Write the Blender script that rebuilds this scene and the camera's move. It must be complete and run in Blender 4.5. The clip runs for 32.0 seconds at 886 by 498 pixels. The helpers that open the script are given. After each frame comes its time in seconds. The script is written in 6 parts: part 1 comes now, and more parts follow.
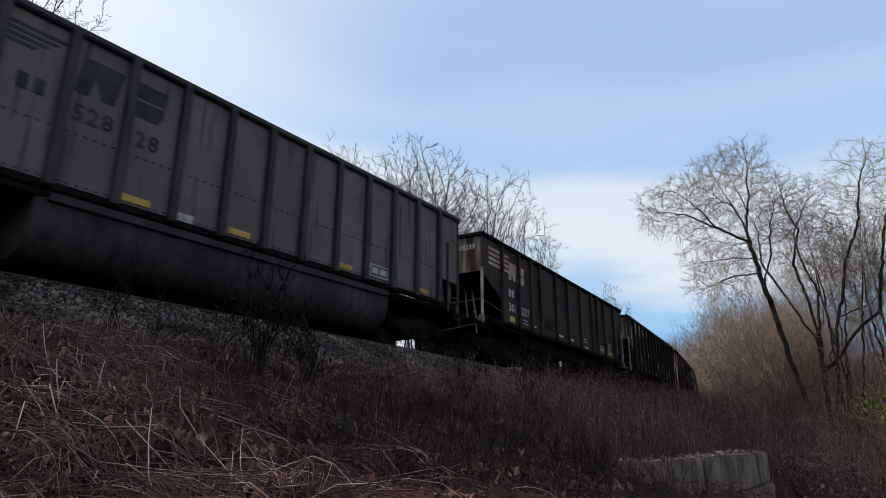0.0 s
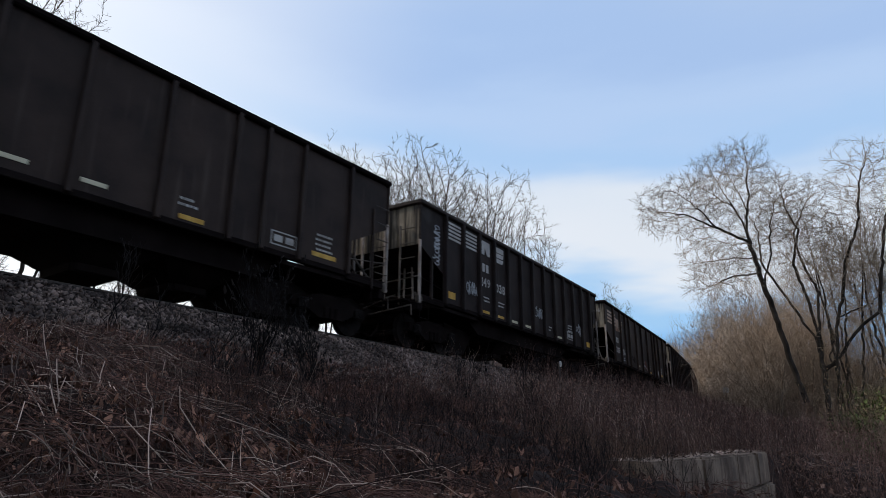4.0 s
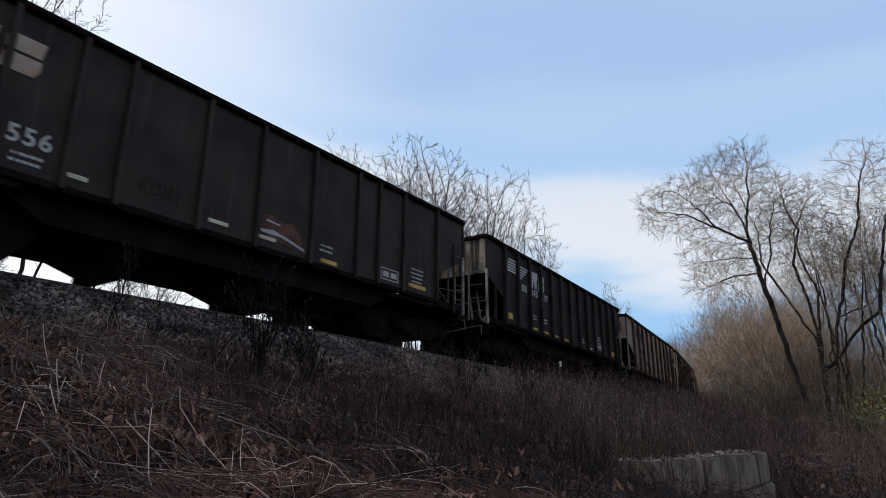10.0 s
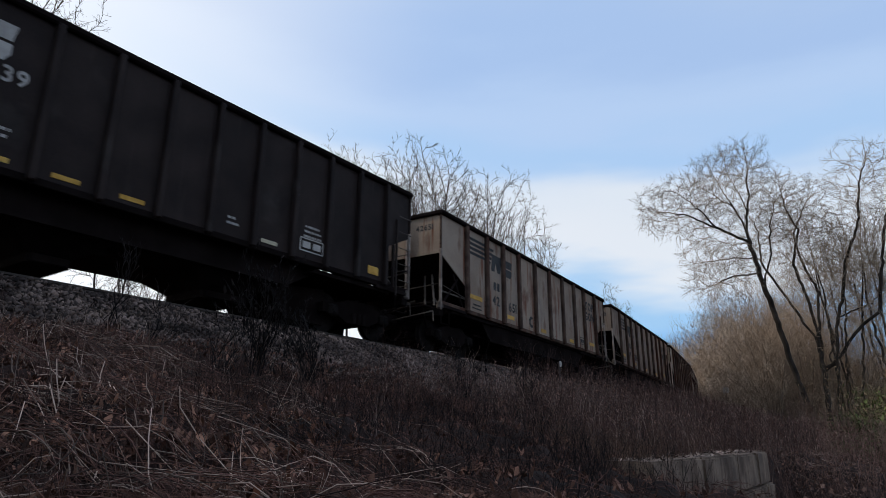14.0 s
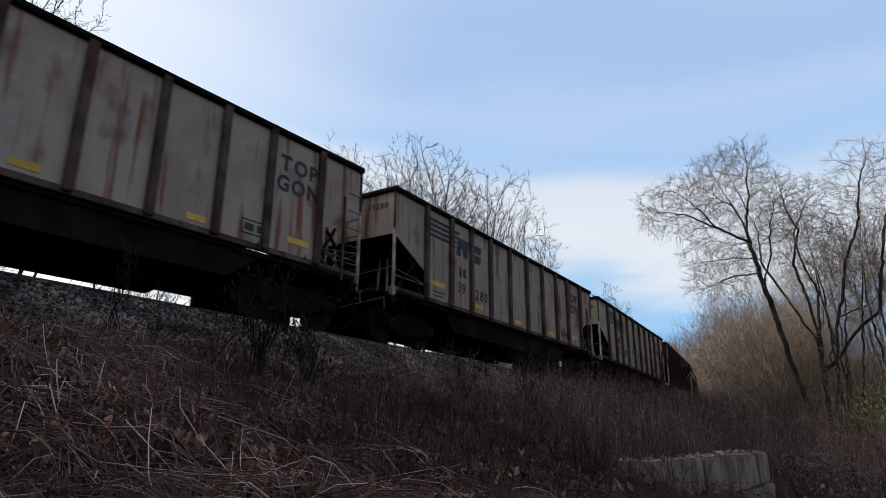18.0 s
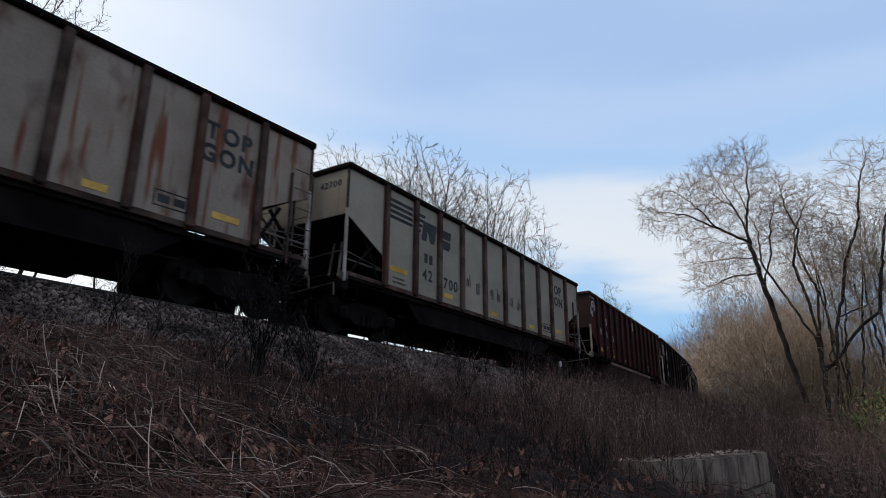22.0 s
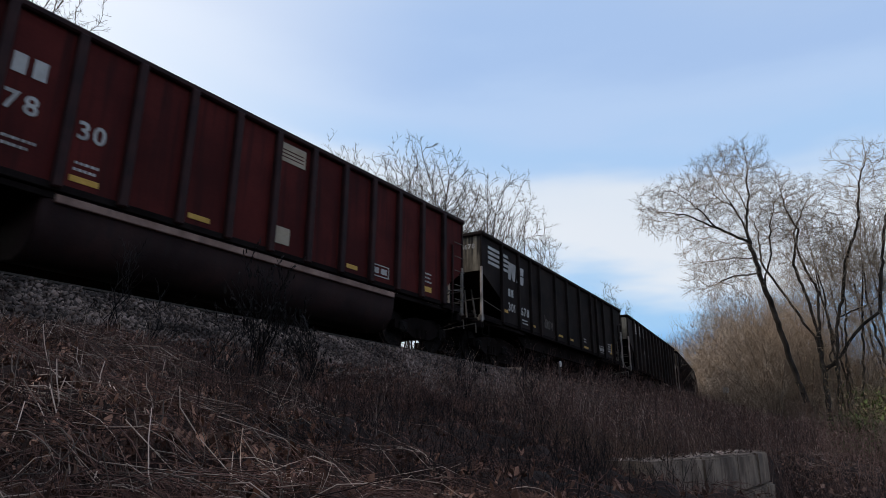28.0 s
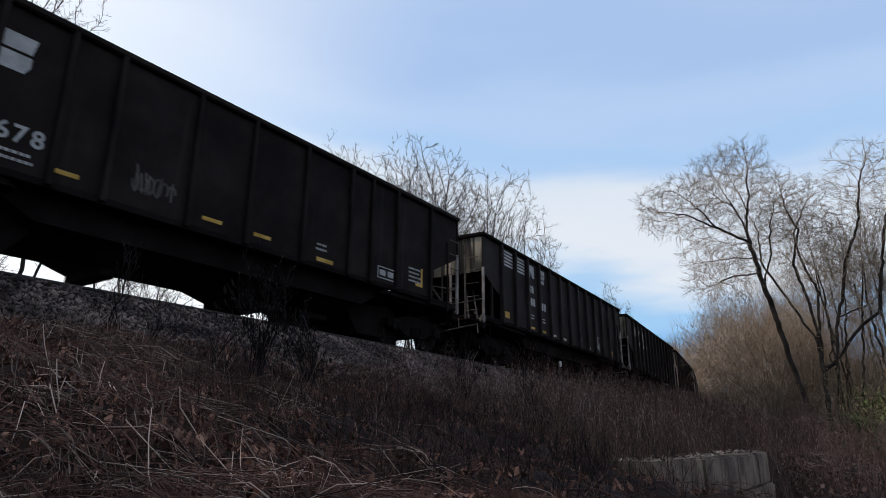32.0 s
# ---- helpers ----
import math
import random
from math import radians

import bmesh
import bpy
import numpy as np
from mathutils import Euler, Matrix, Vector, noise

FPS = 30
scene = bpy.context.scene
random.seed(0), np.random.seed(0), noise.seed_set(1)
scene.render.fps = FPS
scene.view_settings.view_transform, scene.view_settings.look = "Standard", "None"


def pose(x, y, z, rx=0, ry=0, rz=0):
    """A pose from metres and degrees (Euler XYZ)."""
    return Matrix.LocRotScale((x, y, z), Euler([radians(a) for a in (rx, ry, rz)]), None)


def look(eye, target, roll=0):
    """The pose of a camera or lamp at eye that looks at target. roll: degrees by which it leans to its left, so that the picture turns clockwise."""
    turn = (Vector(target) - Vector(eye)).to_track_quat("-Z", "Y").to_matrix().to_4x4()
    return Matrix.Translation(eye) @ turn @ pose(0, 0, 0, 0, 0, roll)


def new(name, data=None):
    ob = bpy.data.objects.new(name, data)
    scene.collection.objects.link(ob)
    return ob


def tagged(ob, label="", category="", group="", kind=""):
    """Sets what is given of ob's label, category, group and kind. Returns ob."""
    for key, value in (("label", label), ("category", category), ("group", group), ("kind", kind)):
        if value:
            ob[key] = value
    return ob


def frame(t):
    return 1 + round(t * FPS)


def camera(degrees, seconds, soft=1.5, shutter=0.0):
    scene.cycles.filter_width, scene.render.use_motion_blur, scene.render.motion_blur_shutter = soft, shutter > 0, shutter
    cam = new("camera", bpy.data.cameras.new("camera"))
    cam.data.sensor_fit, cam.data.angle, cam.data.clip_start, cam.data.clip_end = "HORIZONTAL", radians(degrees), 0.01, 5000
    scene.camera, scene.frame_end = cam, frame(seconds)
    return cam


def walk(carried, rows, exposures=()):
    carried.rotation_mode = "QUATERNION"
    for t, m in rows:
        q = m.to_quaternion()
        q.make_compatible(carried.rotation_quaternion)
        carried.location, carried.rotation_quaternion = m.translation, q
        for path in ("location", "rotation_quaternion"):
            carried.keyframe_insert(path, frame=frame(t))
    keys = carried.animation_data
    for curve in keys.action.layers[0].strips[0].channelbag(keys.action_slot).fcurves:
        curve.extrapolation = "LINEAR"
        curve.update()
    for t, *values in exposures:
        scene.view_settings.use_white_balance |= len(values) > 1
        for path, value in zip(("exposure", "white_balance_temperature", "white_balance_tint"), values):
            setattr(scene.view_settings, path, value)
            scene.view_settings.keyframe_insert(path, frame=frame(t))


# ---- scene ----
cam = camera(70.16, 32.0, soft=0.8, shutter=0.4)
EYE = (0.0, 0.0, 1.0)
CAM_POSE = pose(*EYE, 90 + 16.58, -0.25, 0)
walk(cam, [(0.0, CAM_POSE), (32.0, CAM_POSE)], exposures=[(0.0, 0.0), (32.0, 0.0)])

# ---- plan of the line: a left-hand arc seen from outside ----
R_LINE, HEAD = 287.5, radians(36.247)
D_LINE = 9.767 + 1.6
CENTRE = Vector((-math.cos(HEAD), math.sin(HEAD))) * (D_LINE + R_LINE)
RAIL_Z, GRADE = 3.33, -0.00267
# distance still to run by the train, second by second
RUN = [61.19, 56.28, 51.4, 46.55, 41.75, 37.0, 32.29, 27.64, 23.02, 18.39, 13.76, 9.12, 4.52, 0.0, -4.43, -8.85, -13.24,
       -17.62, -21.98, -26.28, -30.59, -34.91, -39.23, -43.5, -47.74, -51.97, -56.18, -60.33, -64.42, -68.42, -72.47, -76.52, -80.49]


def along(s, off=0.0, z=0.0):
    """A place s metres along the line and off metres from its middle towards the near side; z above the rail."""
    h = HEAD - s / (R_LINE + 1.6)
    r = R_LINE + off
    return Vector((CENTRE.x + r * math.cos(h), CENTRE.y - r * math.sin(h), RAIL_Z + GRADE * s + z))


def along_np(s, off):
    h = HEAD - s / (R_LINE + 1.6)
    r = R_LINE + off
    return CENTRE.x + r * np.cos(h), CENTRE.y - r * np.sin(h)


def to_line(x, y):
    dx, dy = x - CENTRE.x, y - CENTRE.y
    return (HEAD - np.arctan2(-dy, dx)) * (R_LINE + 1.6), np.hypot(dx, dy) - R_LINE


# ---- sky, sun ----
SUN_AZ, SUN_EL = radians(-72), radians(29)
world = bpy.data.worlds.new("sky")
scene.world = world
world.use_nodes = True
wn, wl = world.node_tree.nodes, world.node_tree.links
wn.clear()
sky = wn.new("ShaderNodeTexSky")
sky.sky_type, sky.sun_disc = "NISHITA", False
sky.sun_elevation, sky.sun_rotation = SUN_EL, SUN_AZ
sky.air_density, sky.dust_density, sky.ozone_density = 1.0, 2.0, 2.0
geo = wn.new("ShaderNodeTexCoord")
stretch = wn.new("ShaderNodeMapping")
stretch.inputs["Scale"].default_value = (0.9, 1.2, 4.0)
stretch.inputs["Rotation"].default_value = (0.12, 0.1, 0.5)
streak = wn.new("ShaderNodeTexNoise")
streak.inputs["Scale"].default_value, streak.inputs["Detail"].default_value, streak.inputs["Roughness"].default_value = 1.6, 5.0, 0.5
parts_of = wn.new("ShaderNodeSeparateXYZ")
level = wn.new("ShaderNodeMath")
level.operation = "MULTIPLY_ADD"
level.inputs[1].default_value = 0.26
tilt = wn.new("ShaderNodeMath")
tilt.operation = "MULTIPLY_ADD"
tilt.inputs[1].default_value = 0.13
# layers of thin cloud from the horizon up
ramp = wn.new("ShaderNodeValToRGB")
cr = ramp.color_ramp
cr.interpolation = "EASE"
cr.elements[0].position, cr.elements[0].color = 0.255, (0.62, 0.74, 0.90, 1)
cr.elements[1].position, cr.elements[1].color = 1.0, (0.51, 0.64, 0.92, 1)
for at_, col_ in ((0.335, (0.17, 0.50, 0.98, 1)), (0.385, (0.40, 0.68, 1.02, 1)), (0.432, (0.92, 0.97, 1.04, 1)), (0.50, (0.88, 0.95, 1.04, 1)), (0.585, (0.49, 0.715, 1.04, 1)), (0.64, (0.55, 0.735, 1.04, 1)), (0.71, (0.465, 0.65, 0.985, 1)), (0.80, (0.525, 0.69, 0.98, 1))):
    e_ = cr.elements.new(at_)
    e_.color = col_
lift = wn.new("ShaderNodeVectorMath")
lift.operation = "SCALE"
lift.inputs["Scale"].default_value = 10.0
toward = wn.new("ShaderNodeVectorMath")
toward.operation = "DOT_PRODUCT"
toward.inputs[1].default_value = (math.sin(SUN_AZ) * math.cos(SUN_EL), math.cos(SUN_AZ) * math.cos(SUN_EL), math.sin(SUN_EL))
near_sun = wn.new("ShaderNodeMapRange")
near_sun.interpolation_type = "SMOOTHSTEP"
near_sun.inputs["From Min"].default_value, near_sun.inputs["From Max"].default_value, near_sun.inputs["To Max"].default_value = 0.46, 1.02, 0.97
low = wn.new("ShaderNodeMapRange")
low.interpolation_type = "SMOOTHSTEP"
low.inputs["From Min"].default_value, low.inputs["From Max"].default_value, low.inputs["To Min"].default_value, low.inputs["To Max"].default_value = 0.20, 0.36, 1.0, 0.0
sunward = wn.new("ShaderNodeMapRange")
sunward.interpolation_type = "SMOOTHSTEP"
sunward.inputs["From Min"].default_value, sunward.inputs["From Max"].default_value = 0.15, 0.55
haze = wn.new("ShaderNodeMath")
haze.operation = "MULTIPLY"
veil = wn.new("ShaderNodeMath")
veil.operation = "MAXIMUM"
white = wn.new("ShaderNodeMixRGB")
white.inputs[2].default_value = (11.4, 11.6, 11.9, 1)
mix = wn.new("ShaderNodeMixRGB")
mix.inputs["Fac"].default_value = 0.8
bg = wn.new("ShaderNodeBackground")
bg.inputs["Strength"].default_value = 0.10
out = wn.new("ShaderNodeOutputWorld")
wl.new(geo.outputs["Generated"], stretch.inputs["Vector"])
wl.new(geo.outputs["Generated"], parts_of.inputs[0])
wl.new(geo.outputs["Generated"], toward.inputs[0])
wl.new(stretch.outputs["Vector"], streak.inputs["Vector"])
wl.new(streak.outputs["Fac"], level.inputs[0])
wl.new(parts_of.outputs["X"], tilt.inputs[0])
wl.new(parts_of.outputs["Z"], tilt.inputs[2])
wl.new(tilt.outputs[0], level.inputs[2])
wl.new(level.outputs[0], ramp.inputs["Fac"])
wl.new(ramp.outputs["Color"], lift.inputs[0])
wl.new(toward.outputs["Value"], near_sun.inputs["Value"])
wl.new(toward.outputs["Value"], sunward.inputs["Value"])
wl.new(parts_of.outputs["Z"], low.inputs["Value"])
wl.new(low.outputs["Result"], haze.inputs[0])
wl.new(sunward.outputs["Result"], haze.inputs[1])
wl.new(haze.outputs[0], veil.inputs[0])
wl.new(near_sun.outputs["Result"], veil.inputs[1])
wl.new(veil.outputs[0], white.inputs["Fac"])
wl.new(lift.outputs[0], white.inputs[1])
wl.new(sky.outputs["Color"], mix.inputs[1])
wl.new(white.outputs["Color"], mix.inputs[2])
wl.new(mix.outputs["Color"], bg.inputs["Color"])
wl.new(bg.outputs["Background"], out.inputs["Surface"])

sun = new("sun", bpy.data.lights.new("sun", "SUN"))
sun.data.energy, sun.data.angle, sun.data.color = 2.2, radians(4), (1.0, 0.93, 0.82)
sun.matrix_world = look((math.sin(SUN_AZ) * math.cos(SUN_EL) * 100, math.cos(SUN_AZ) * math.cos(SUN_EL) * 100, math.sin(SUN_EL) * 100), (0, 0, 0))


# ---- materials ----
def material(name, a, b, rough=0.8, metal=0.0, grain=40.0, large=2.0, bump=0.2, streaks=None, dust=None, shine=0.18, island=0.0, rand=0.12, spread=(0.35, 0.65), fleck=0.45, rust=None):
    """Two colours mixed by a large and a fine noise; streaks: colour of marks that run down; dust: colour of a patchy film."""
    m = bpy.data.materials.new(name)
    m.use_nodes = True
    n, l = m.node_tree.nodes, m.node_tree.links
    p = n["Principled BSDF"]
    p.inputs["Roughness"].default_value, p.inputs["Metallic"].default_value = rough, metal
    p.inputs["Specular IOR Level"].default_value = shine
    co = n.new("ShaderNodeTexCoord")
    info = n.new("ShaderNodeObjectInfo")
    shift = n.new("ShaderNodeVectorMath")
    shift.operation = "MULTIPLY_ADD"
    shift.inputs[1].default_value = (1, 1, 1)
    spread_v = n.new("ShaderNodeVectorMath")
    spread_v.operation = "SCALE"
    spread_v.inputs[0].default_value = (31.0, 17.0, 11.0)
    l.new(info.outputs["Random"], spread_v.inputs["Scale"])
    l.new(co.outputs["Object"], shift.inputs[0])
    l.new(spread_v.outputs[0], shift.inputs[2])

    def noise_of(scale, detail, vec=None):
        t = n.new("ShaderNodeTexNoise")
        t.inputs["Scale"].default_value, t.inputs["Detail"].default_value = scale, detail
        l.new(vec or shift.outputs[0], t.inputs["Vector"])
        return t.outputs["Fac"]

    def ramp_of(fac, lo, hi):
        r = n.new("ShaderNodeMapRange")
        r.inputs["From Min"].default_value, r.inputs["From Max"].default_value = lo, hi
        l.new(fac, r.inputs["Value"])
        return r.outputs["Result"]

    def mixed(fac, c1, c2):
        x = n.new("ShaderNodeMixRGB")
        l.new(fac, x.inputs[0])
        for k, c in ((1, c1), (2, c2)):
            if isinstance(c, tuple):
                x.inputs[k].default_value = (*c, 1)
            else:
                l.new(c, x.inputs[k])
        return x.outputs[0]

    big, fine = noise_of(large, 4.0), noise_of(grain, 6.0)
    col = mixed(ramp_of(big, *spread), a, b)
    tint = n.new("ShaderNodeHueSaturation")
    l.new(col, tint.inputs["Color"])
    l.new(ramp_of(fine, -0.9, 1.6), tint.inputs["Value"])
    fine_gain = n.new("ShaderNodeMath")
    fine_gain.operation = "MULTIPLY_ADD"
    fine_gain.inputs[1].default_value, fine_gain.inputs[2].default_value = fleck, 1 - fleck / 2
    l.new(fine, fine_gain.inputs[0])
    l.new(fine_gain.outputs[0], tint.inputs["Value"])
    col = tint.outputs["Color"]
    if streaks:
        mp = n.new("ShaderNodeMapping")
        mp.inputs["Scale"].default_value = (6.0, 6.0, 0.42)
        l.new(shift.outputs[0], mp.inputs["Vector"])
        col = mixed(ramp_of(noise_of(1.0, 3.0, mp.outputs[0]), *streaks[1]), col, streaks[0])
    if rust:
        mr_ = n.new("ShaderNodeMapping")
        mr_.inputs["Scale"].default_value = (1.5, 1.5, 0.75)
        l.new(shift.outputs[0], mr_.inputs["Vector"])
        col = mixed(ramp_of(noise_of(1.0, 7.0, mr_.outputs[0]), *rust[1]), col, rust[0])
    if dust:
        col = mixed(ramp_of(noise_of(0.9, 5.0), *dust[1]), col, dust[0])
    if island or rand:
        hs = n.new("ShaderNodeHueSaturation")
        src = n.new("ShaderNodeNewGeometry").outputs["Random Per Island"] if island else info.outputs["Random"]
        amount = island or rand
        l.new(col, hs.inputs["Color"])
        mr = n.new("ShaderNodeMapRange")
        mr.inputs["To Min"].default_value, mr.inputs["To Max"].default_value = 1 - amount, 1 + amount
        l.new(src, mr.inputs["Value"])
        l.new(mr.outputs[0], hs.inputs["Value"])
        col = hs.outputs["Color"]
    l.new(col, p.inputs["Base Color"])
    if bump:
        bp = n.new("ShaderNodeBump")
        bp.inputs["Strength"].default_value, bp.inputs["Distance"].default_value = bump, 0.02
        l.new(fine, bp.inputs["Height"])
        l.new(bp.outputs["Normal"], p.inputs["Normal"])
    return m


# Pale pink paints in the light along the maroon belly's top edge
LEDGE = material("pinkish_ledge_highlight", (0.15, 0.085, 0.065), (0.27, 0.165, 0.128), 0.7, grain=20, large=2.0, streaks=((0.12, 0.07, 0.055), (0.55, 0.8)))
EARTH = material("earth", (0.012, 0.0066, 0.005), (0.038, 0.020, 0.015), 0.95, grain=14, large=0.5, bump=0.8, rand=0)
STONE = material("ballast", (0.040, 0.028, 0.023), (0.185, 0.130, 0.106), 0.9, grain=30, large=1.2, island=0.8, bump=0.5)
STALK = material("dead_stalk", (0.085, 0.054, 0.041), (0.42, 0.30, 0.23), 0.85, grain=60, large=1.2, island=0.85, bump=0.1)
WEED = material("dead_weed", (0.028, 0.013, 0.010), (0.155, 0.076, 0.056), 0.9, grain=60, large=1, island=0.75, bump=0.1)
RUSTWEED = material("rusty_weed", (0.085, 0.047, 0.032), (0.17, 0.10, 0.066), 0.9, grain=60, large=1, island=0.4, bump=0.1)
LEAF = material("dry_leaf", (0.05, 0.021, 0.013), (0.23, 0.118, 0.08), 0.85, grain=50, large=3, island=0.55, bump=0.3)
REDLEAF = material("reddish_dead_leaf", (0.075, 0.027, 0.014), (0.30, 0.155, 0.10), 0.8, grain=40, large=2, island=0.7, bump=0.3)
TANLEAF = material("pale_tan_leaf", (0.17, 0.11, 0.066), (0.34, 0.24, 0.15), 0.85, grain=50, large=1, island=0.5, bump=0.2)
RUSSET = material("russet_leaf", (0.075, 0.037, 0.026), (0.18, 0.105, 0.076), 0.85, grain=50, large=1, island=0.5, bump=0.3)
GREEN = material("green_shrub_leaf", (0.055, 0.075, 0.02), (0.13, 0.15, 0.046), 0.7, grain=50, large=2, island=0.4, bump=0.2)
BARK = material("bark", (0.018, 0.0138, 0.011), (0.05, 0.039, 0.031), 0.95, grain=25, large=2, bump=0.8)
TWIG = material("twig", (0.155, 0.12, 0.092), (0.35, 0.275, 0.21), 0.9, grain=20, large=0.4, bump=0.0, island=0.3)
SHRUBBARK = material("pale_shrub_bark", (0.14, 0.10, 0.072), (0.32, 0.235, 0.17), 0.95, grain=25, large=1, bump=0.3, island=0.3)
BRAMBLE = material("shrub_twig", (0.27, 0.195, 0.14), (0.52, 0.395, 0.285), 0.9, grain=20, large=0.4, bump=0.0, island=0.35)
TWIG_FAR = material("far_twig", (0.05, 0.038, 0.029), (0.10, 0.078, 0.06), 0.9, grain=20, large=0.4, bump=0.0, island=0.3)
CONCRETE = material("old_concrete", (0.075, 0.048, 0.034), (0.26, 0.18, 0.128), 0.92, grain=14, large=1.6, bump=0.8, streaks=((0.10, 0.062, 0.042), (0.5, 0.75)), dust=((0.085, 0.062, 0.048), (0.5, 0.75)))
STEEL = material("worn_rail_steel", (0.035, 0.027, 0.022), (0.06, 0.045, 0.035), 0.6, 0.2, grain=30, large=2)
TIE = material("creosoted_tie", (0.05, 0.042, 0.036), (0.10, 0.08, 0.065), 0.95, grain=30, large=3, bump=0.6)
# Near-black for underframes, chords and gear: under-car shade is in the colour
UNDER = material("shade_dark_steel", (0.007, 0.0048, 0.0043), (0.015, 0.0105, 0.0095), 0.98, grain=25, large=1.5, shine=0.03)
# Wheels are darkened likewise, to sink into the shade below the cars
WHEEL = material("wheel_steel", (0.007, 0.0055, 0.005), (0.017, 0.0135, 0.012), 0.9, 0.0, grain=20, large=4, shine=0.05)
MIDWEED = material("dull_weed", (0.036, 0.019, 0.015), (0.118, 0.064, 0.05), 0.9, grain=60, large=1, island=0.5, bump=0)
BRUSH = material("brown_brush", (0.14, 0.075, 0.056), (0.29, 0.17, 0.127), 0.9, grain=60, large=0.6, island=0.5, bump=0)
# Far darker than the other weed colours
DARKWEED = material("near_black_weed", (0.008, 0.006, 0.0055), (0.02, 0.0145, 0.0125), 0.95, grain=60, large=1, island=0.4, bump=0)
# Belly colours darkened for the shade under the curve, with darker streaks
REDTUB = material("shaded_maroon_belly", (0.016, 0.0065, 0.006), (0.034, 0.015, 0.013), 0.8, grain=20, large=1.0, streaks=((0.02, 0.012, 0.011), (0.5, 0.75)))
TUB = material("shaded_belly_plate", (0.03, 0.025, 0.022), (0.065, 0.053, 0.046), 0.8, grain=20, large=1.0, streaks=((0.018, 0.015, 0.014), (0.5, 0.75)))
COAL = material("coal", (0.012, 0.012, 0.013), (0.03, 0.03, 0.032), 0.55, grain=20, large=3, bump=1.0)
PALEPOST = material("pale_dusty_post", (0.20, 0.15, 0.125), (0.46, 0.37, 0.315), 0.75, grain=30, large=2.5, streaks=((0.05, 0.036, 0.03), (0.55, 0.7)))
POST = material("dusty_post", (0.055, 0.044, 0.037), (0.15, 0.12, 0.10), 0.8, grain=30, large=2)
BLACK = material("black_car_paint", (0.0150, 0.0094, 0.0080), (0.029, 0.0190, 0.0160), 0.66, grain=30, large=1.1, bump=0.08, shine=0.12, streaks=((0.05, 0.038, 0.032), (0.62, 0.9)), dust=((0.075, 0.064, 0.055), (0.6, 1.0)))
TARRY = material("tarry_black_paint", (0.0105, 0.0068, 0.0058), (0.024, 0.0158, 0.0132), 0.75, grain=30, large=1.1, bump=0.08, shine=0.07, streaks=((0.032, 0.024, 0.02), (0.6, 0.85)))
BROWN = material("faded_black_paint", (0.021, 0.0123, 0.0094), (0.042, 0.0255, 0.0188), 0.7, grain=30, large=1.1, bump=0.05, streaks=((0.085, 0.06, 0.045), (0.6, 0.85)))
TAN = material("faded_tan_paint", (0.25, 0.18, 0.132), (0.345, 0.262, 0.197), 0.75, grain=25, large=0.9, bump=0.08, streaks=((0.17, 0.058, 0.030), (0.57, 0.67)), dust=((0.16, 0.13, 0.11), (0.55, 0.95)), rust=((0.12, 0.05, 0.03), (0.56, 0.70)))
PALE = material("faded_pale_paint", (0.265, 0.213, 0.155), (0.345, 0.28, 0.208), 0.75, grain=25, large=0.9, bump=0.08, streaks=((0.26, 0.19, 0.14), (0.62, 0.85)), dust=((0.24, 0.21, 0.18), (0.6, 1.0)))
RIBTAN = material("rusty_rib", (0.034, 0.020, 0.015), (0.115, 0.074, 0.055), 0.85, grain=25, large=2.0, bump=0.1, shine=0.08, streaks=((0.075, 0.028, 0.017), (0.5, 0.7)))
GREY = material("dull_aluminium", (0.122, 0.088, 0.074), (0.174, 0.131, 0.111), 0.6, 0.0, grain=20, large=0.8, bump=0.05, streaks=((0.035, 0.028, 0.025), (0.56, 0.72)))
# Ribs much darker than the GREY panels
GREYRIB = material("dark_aluminium_rib", (0.03, 0.024, 0.021), (0.06, 0.049, 0.043), 0.6, 0.0, grain=20, large=1.5)
MAROON = material("maroon_car_paint", (0.046, 0.0068, 0.0055), (0.088, 0.0135, 0.0105), 0.7, grain=25, large=0.9, bump=0.06, shine=0.08, streaks=((0.026, 0.0065, 0.0055), (0.52, 0.75)))
DIRTYEND = material("dusty_end_sheet", (0.11, 0.086, 0.062), (0.36, 0.295, 0.215), 0.85, grain=18, large=1.1, bump=0.15, streaks=((0.03, 0.024, 0.02), (0.43, 0.58)))
CREAM = material("faded_white_lettering", (0.34, 0.305, 0.275), (0.50, 0.455, 0.415), 0.7, grain=50, large=3, bump=0)
PINKISH = material("faded_red_and_cream_lettering", (0.36, 0.18, 0.11), (0.44, 0.34, 0.26), 0.7, grain=50, large=2, bump=0)
INK = material("black_lettering", (0.022, 0.022, 0.024), (0.05, 0.048, 0.046), 0.7, grain=50, large=3, bump=0)
YELLOW = material("yellow_reflector", (0.42, 0.215, 0.03), (0.64, 0.37, 0.08), 0.5, grain=40, large=3, bump=0)
WHITEREF = material("dirty_white_reflector", (0.45, 0.38, 0.25), (0.6, 0.52, 0.36), 0.5, grain=40, large=3, bump=0)
REDPAINT = material("faded_red_paint", (0.075, 0.028, 0.02), (0.15, 0.06, 0.042), 0.8, grain=30, large=3, bump=0, streaks=((0.03, 0.02, 0.016), (0.5, 0.7)))
BUFF = material("yellowed_buff_plate", (0.36, 0.275, 0.19), (0.46, 0.36, 0.26), 0.7, grain=40, large=3, bump=0)
# Darker copy of MAROON: shade on ribs and ends is in the colour
DARKMAROON = material("shaded_maroon_rib", (0.016, 0.0055, 0.005), (0.034, 0.011, 0.009), 0.7, grain=25, large=2, bump=0.05)
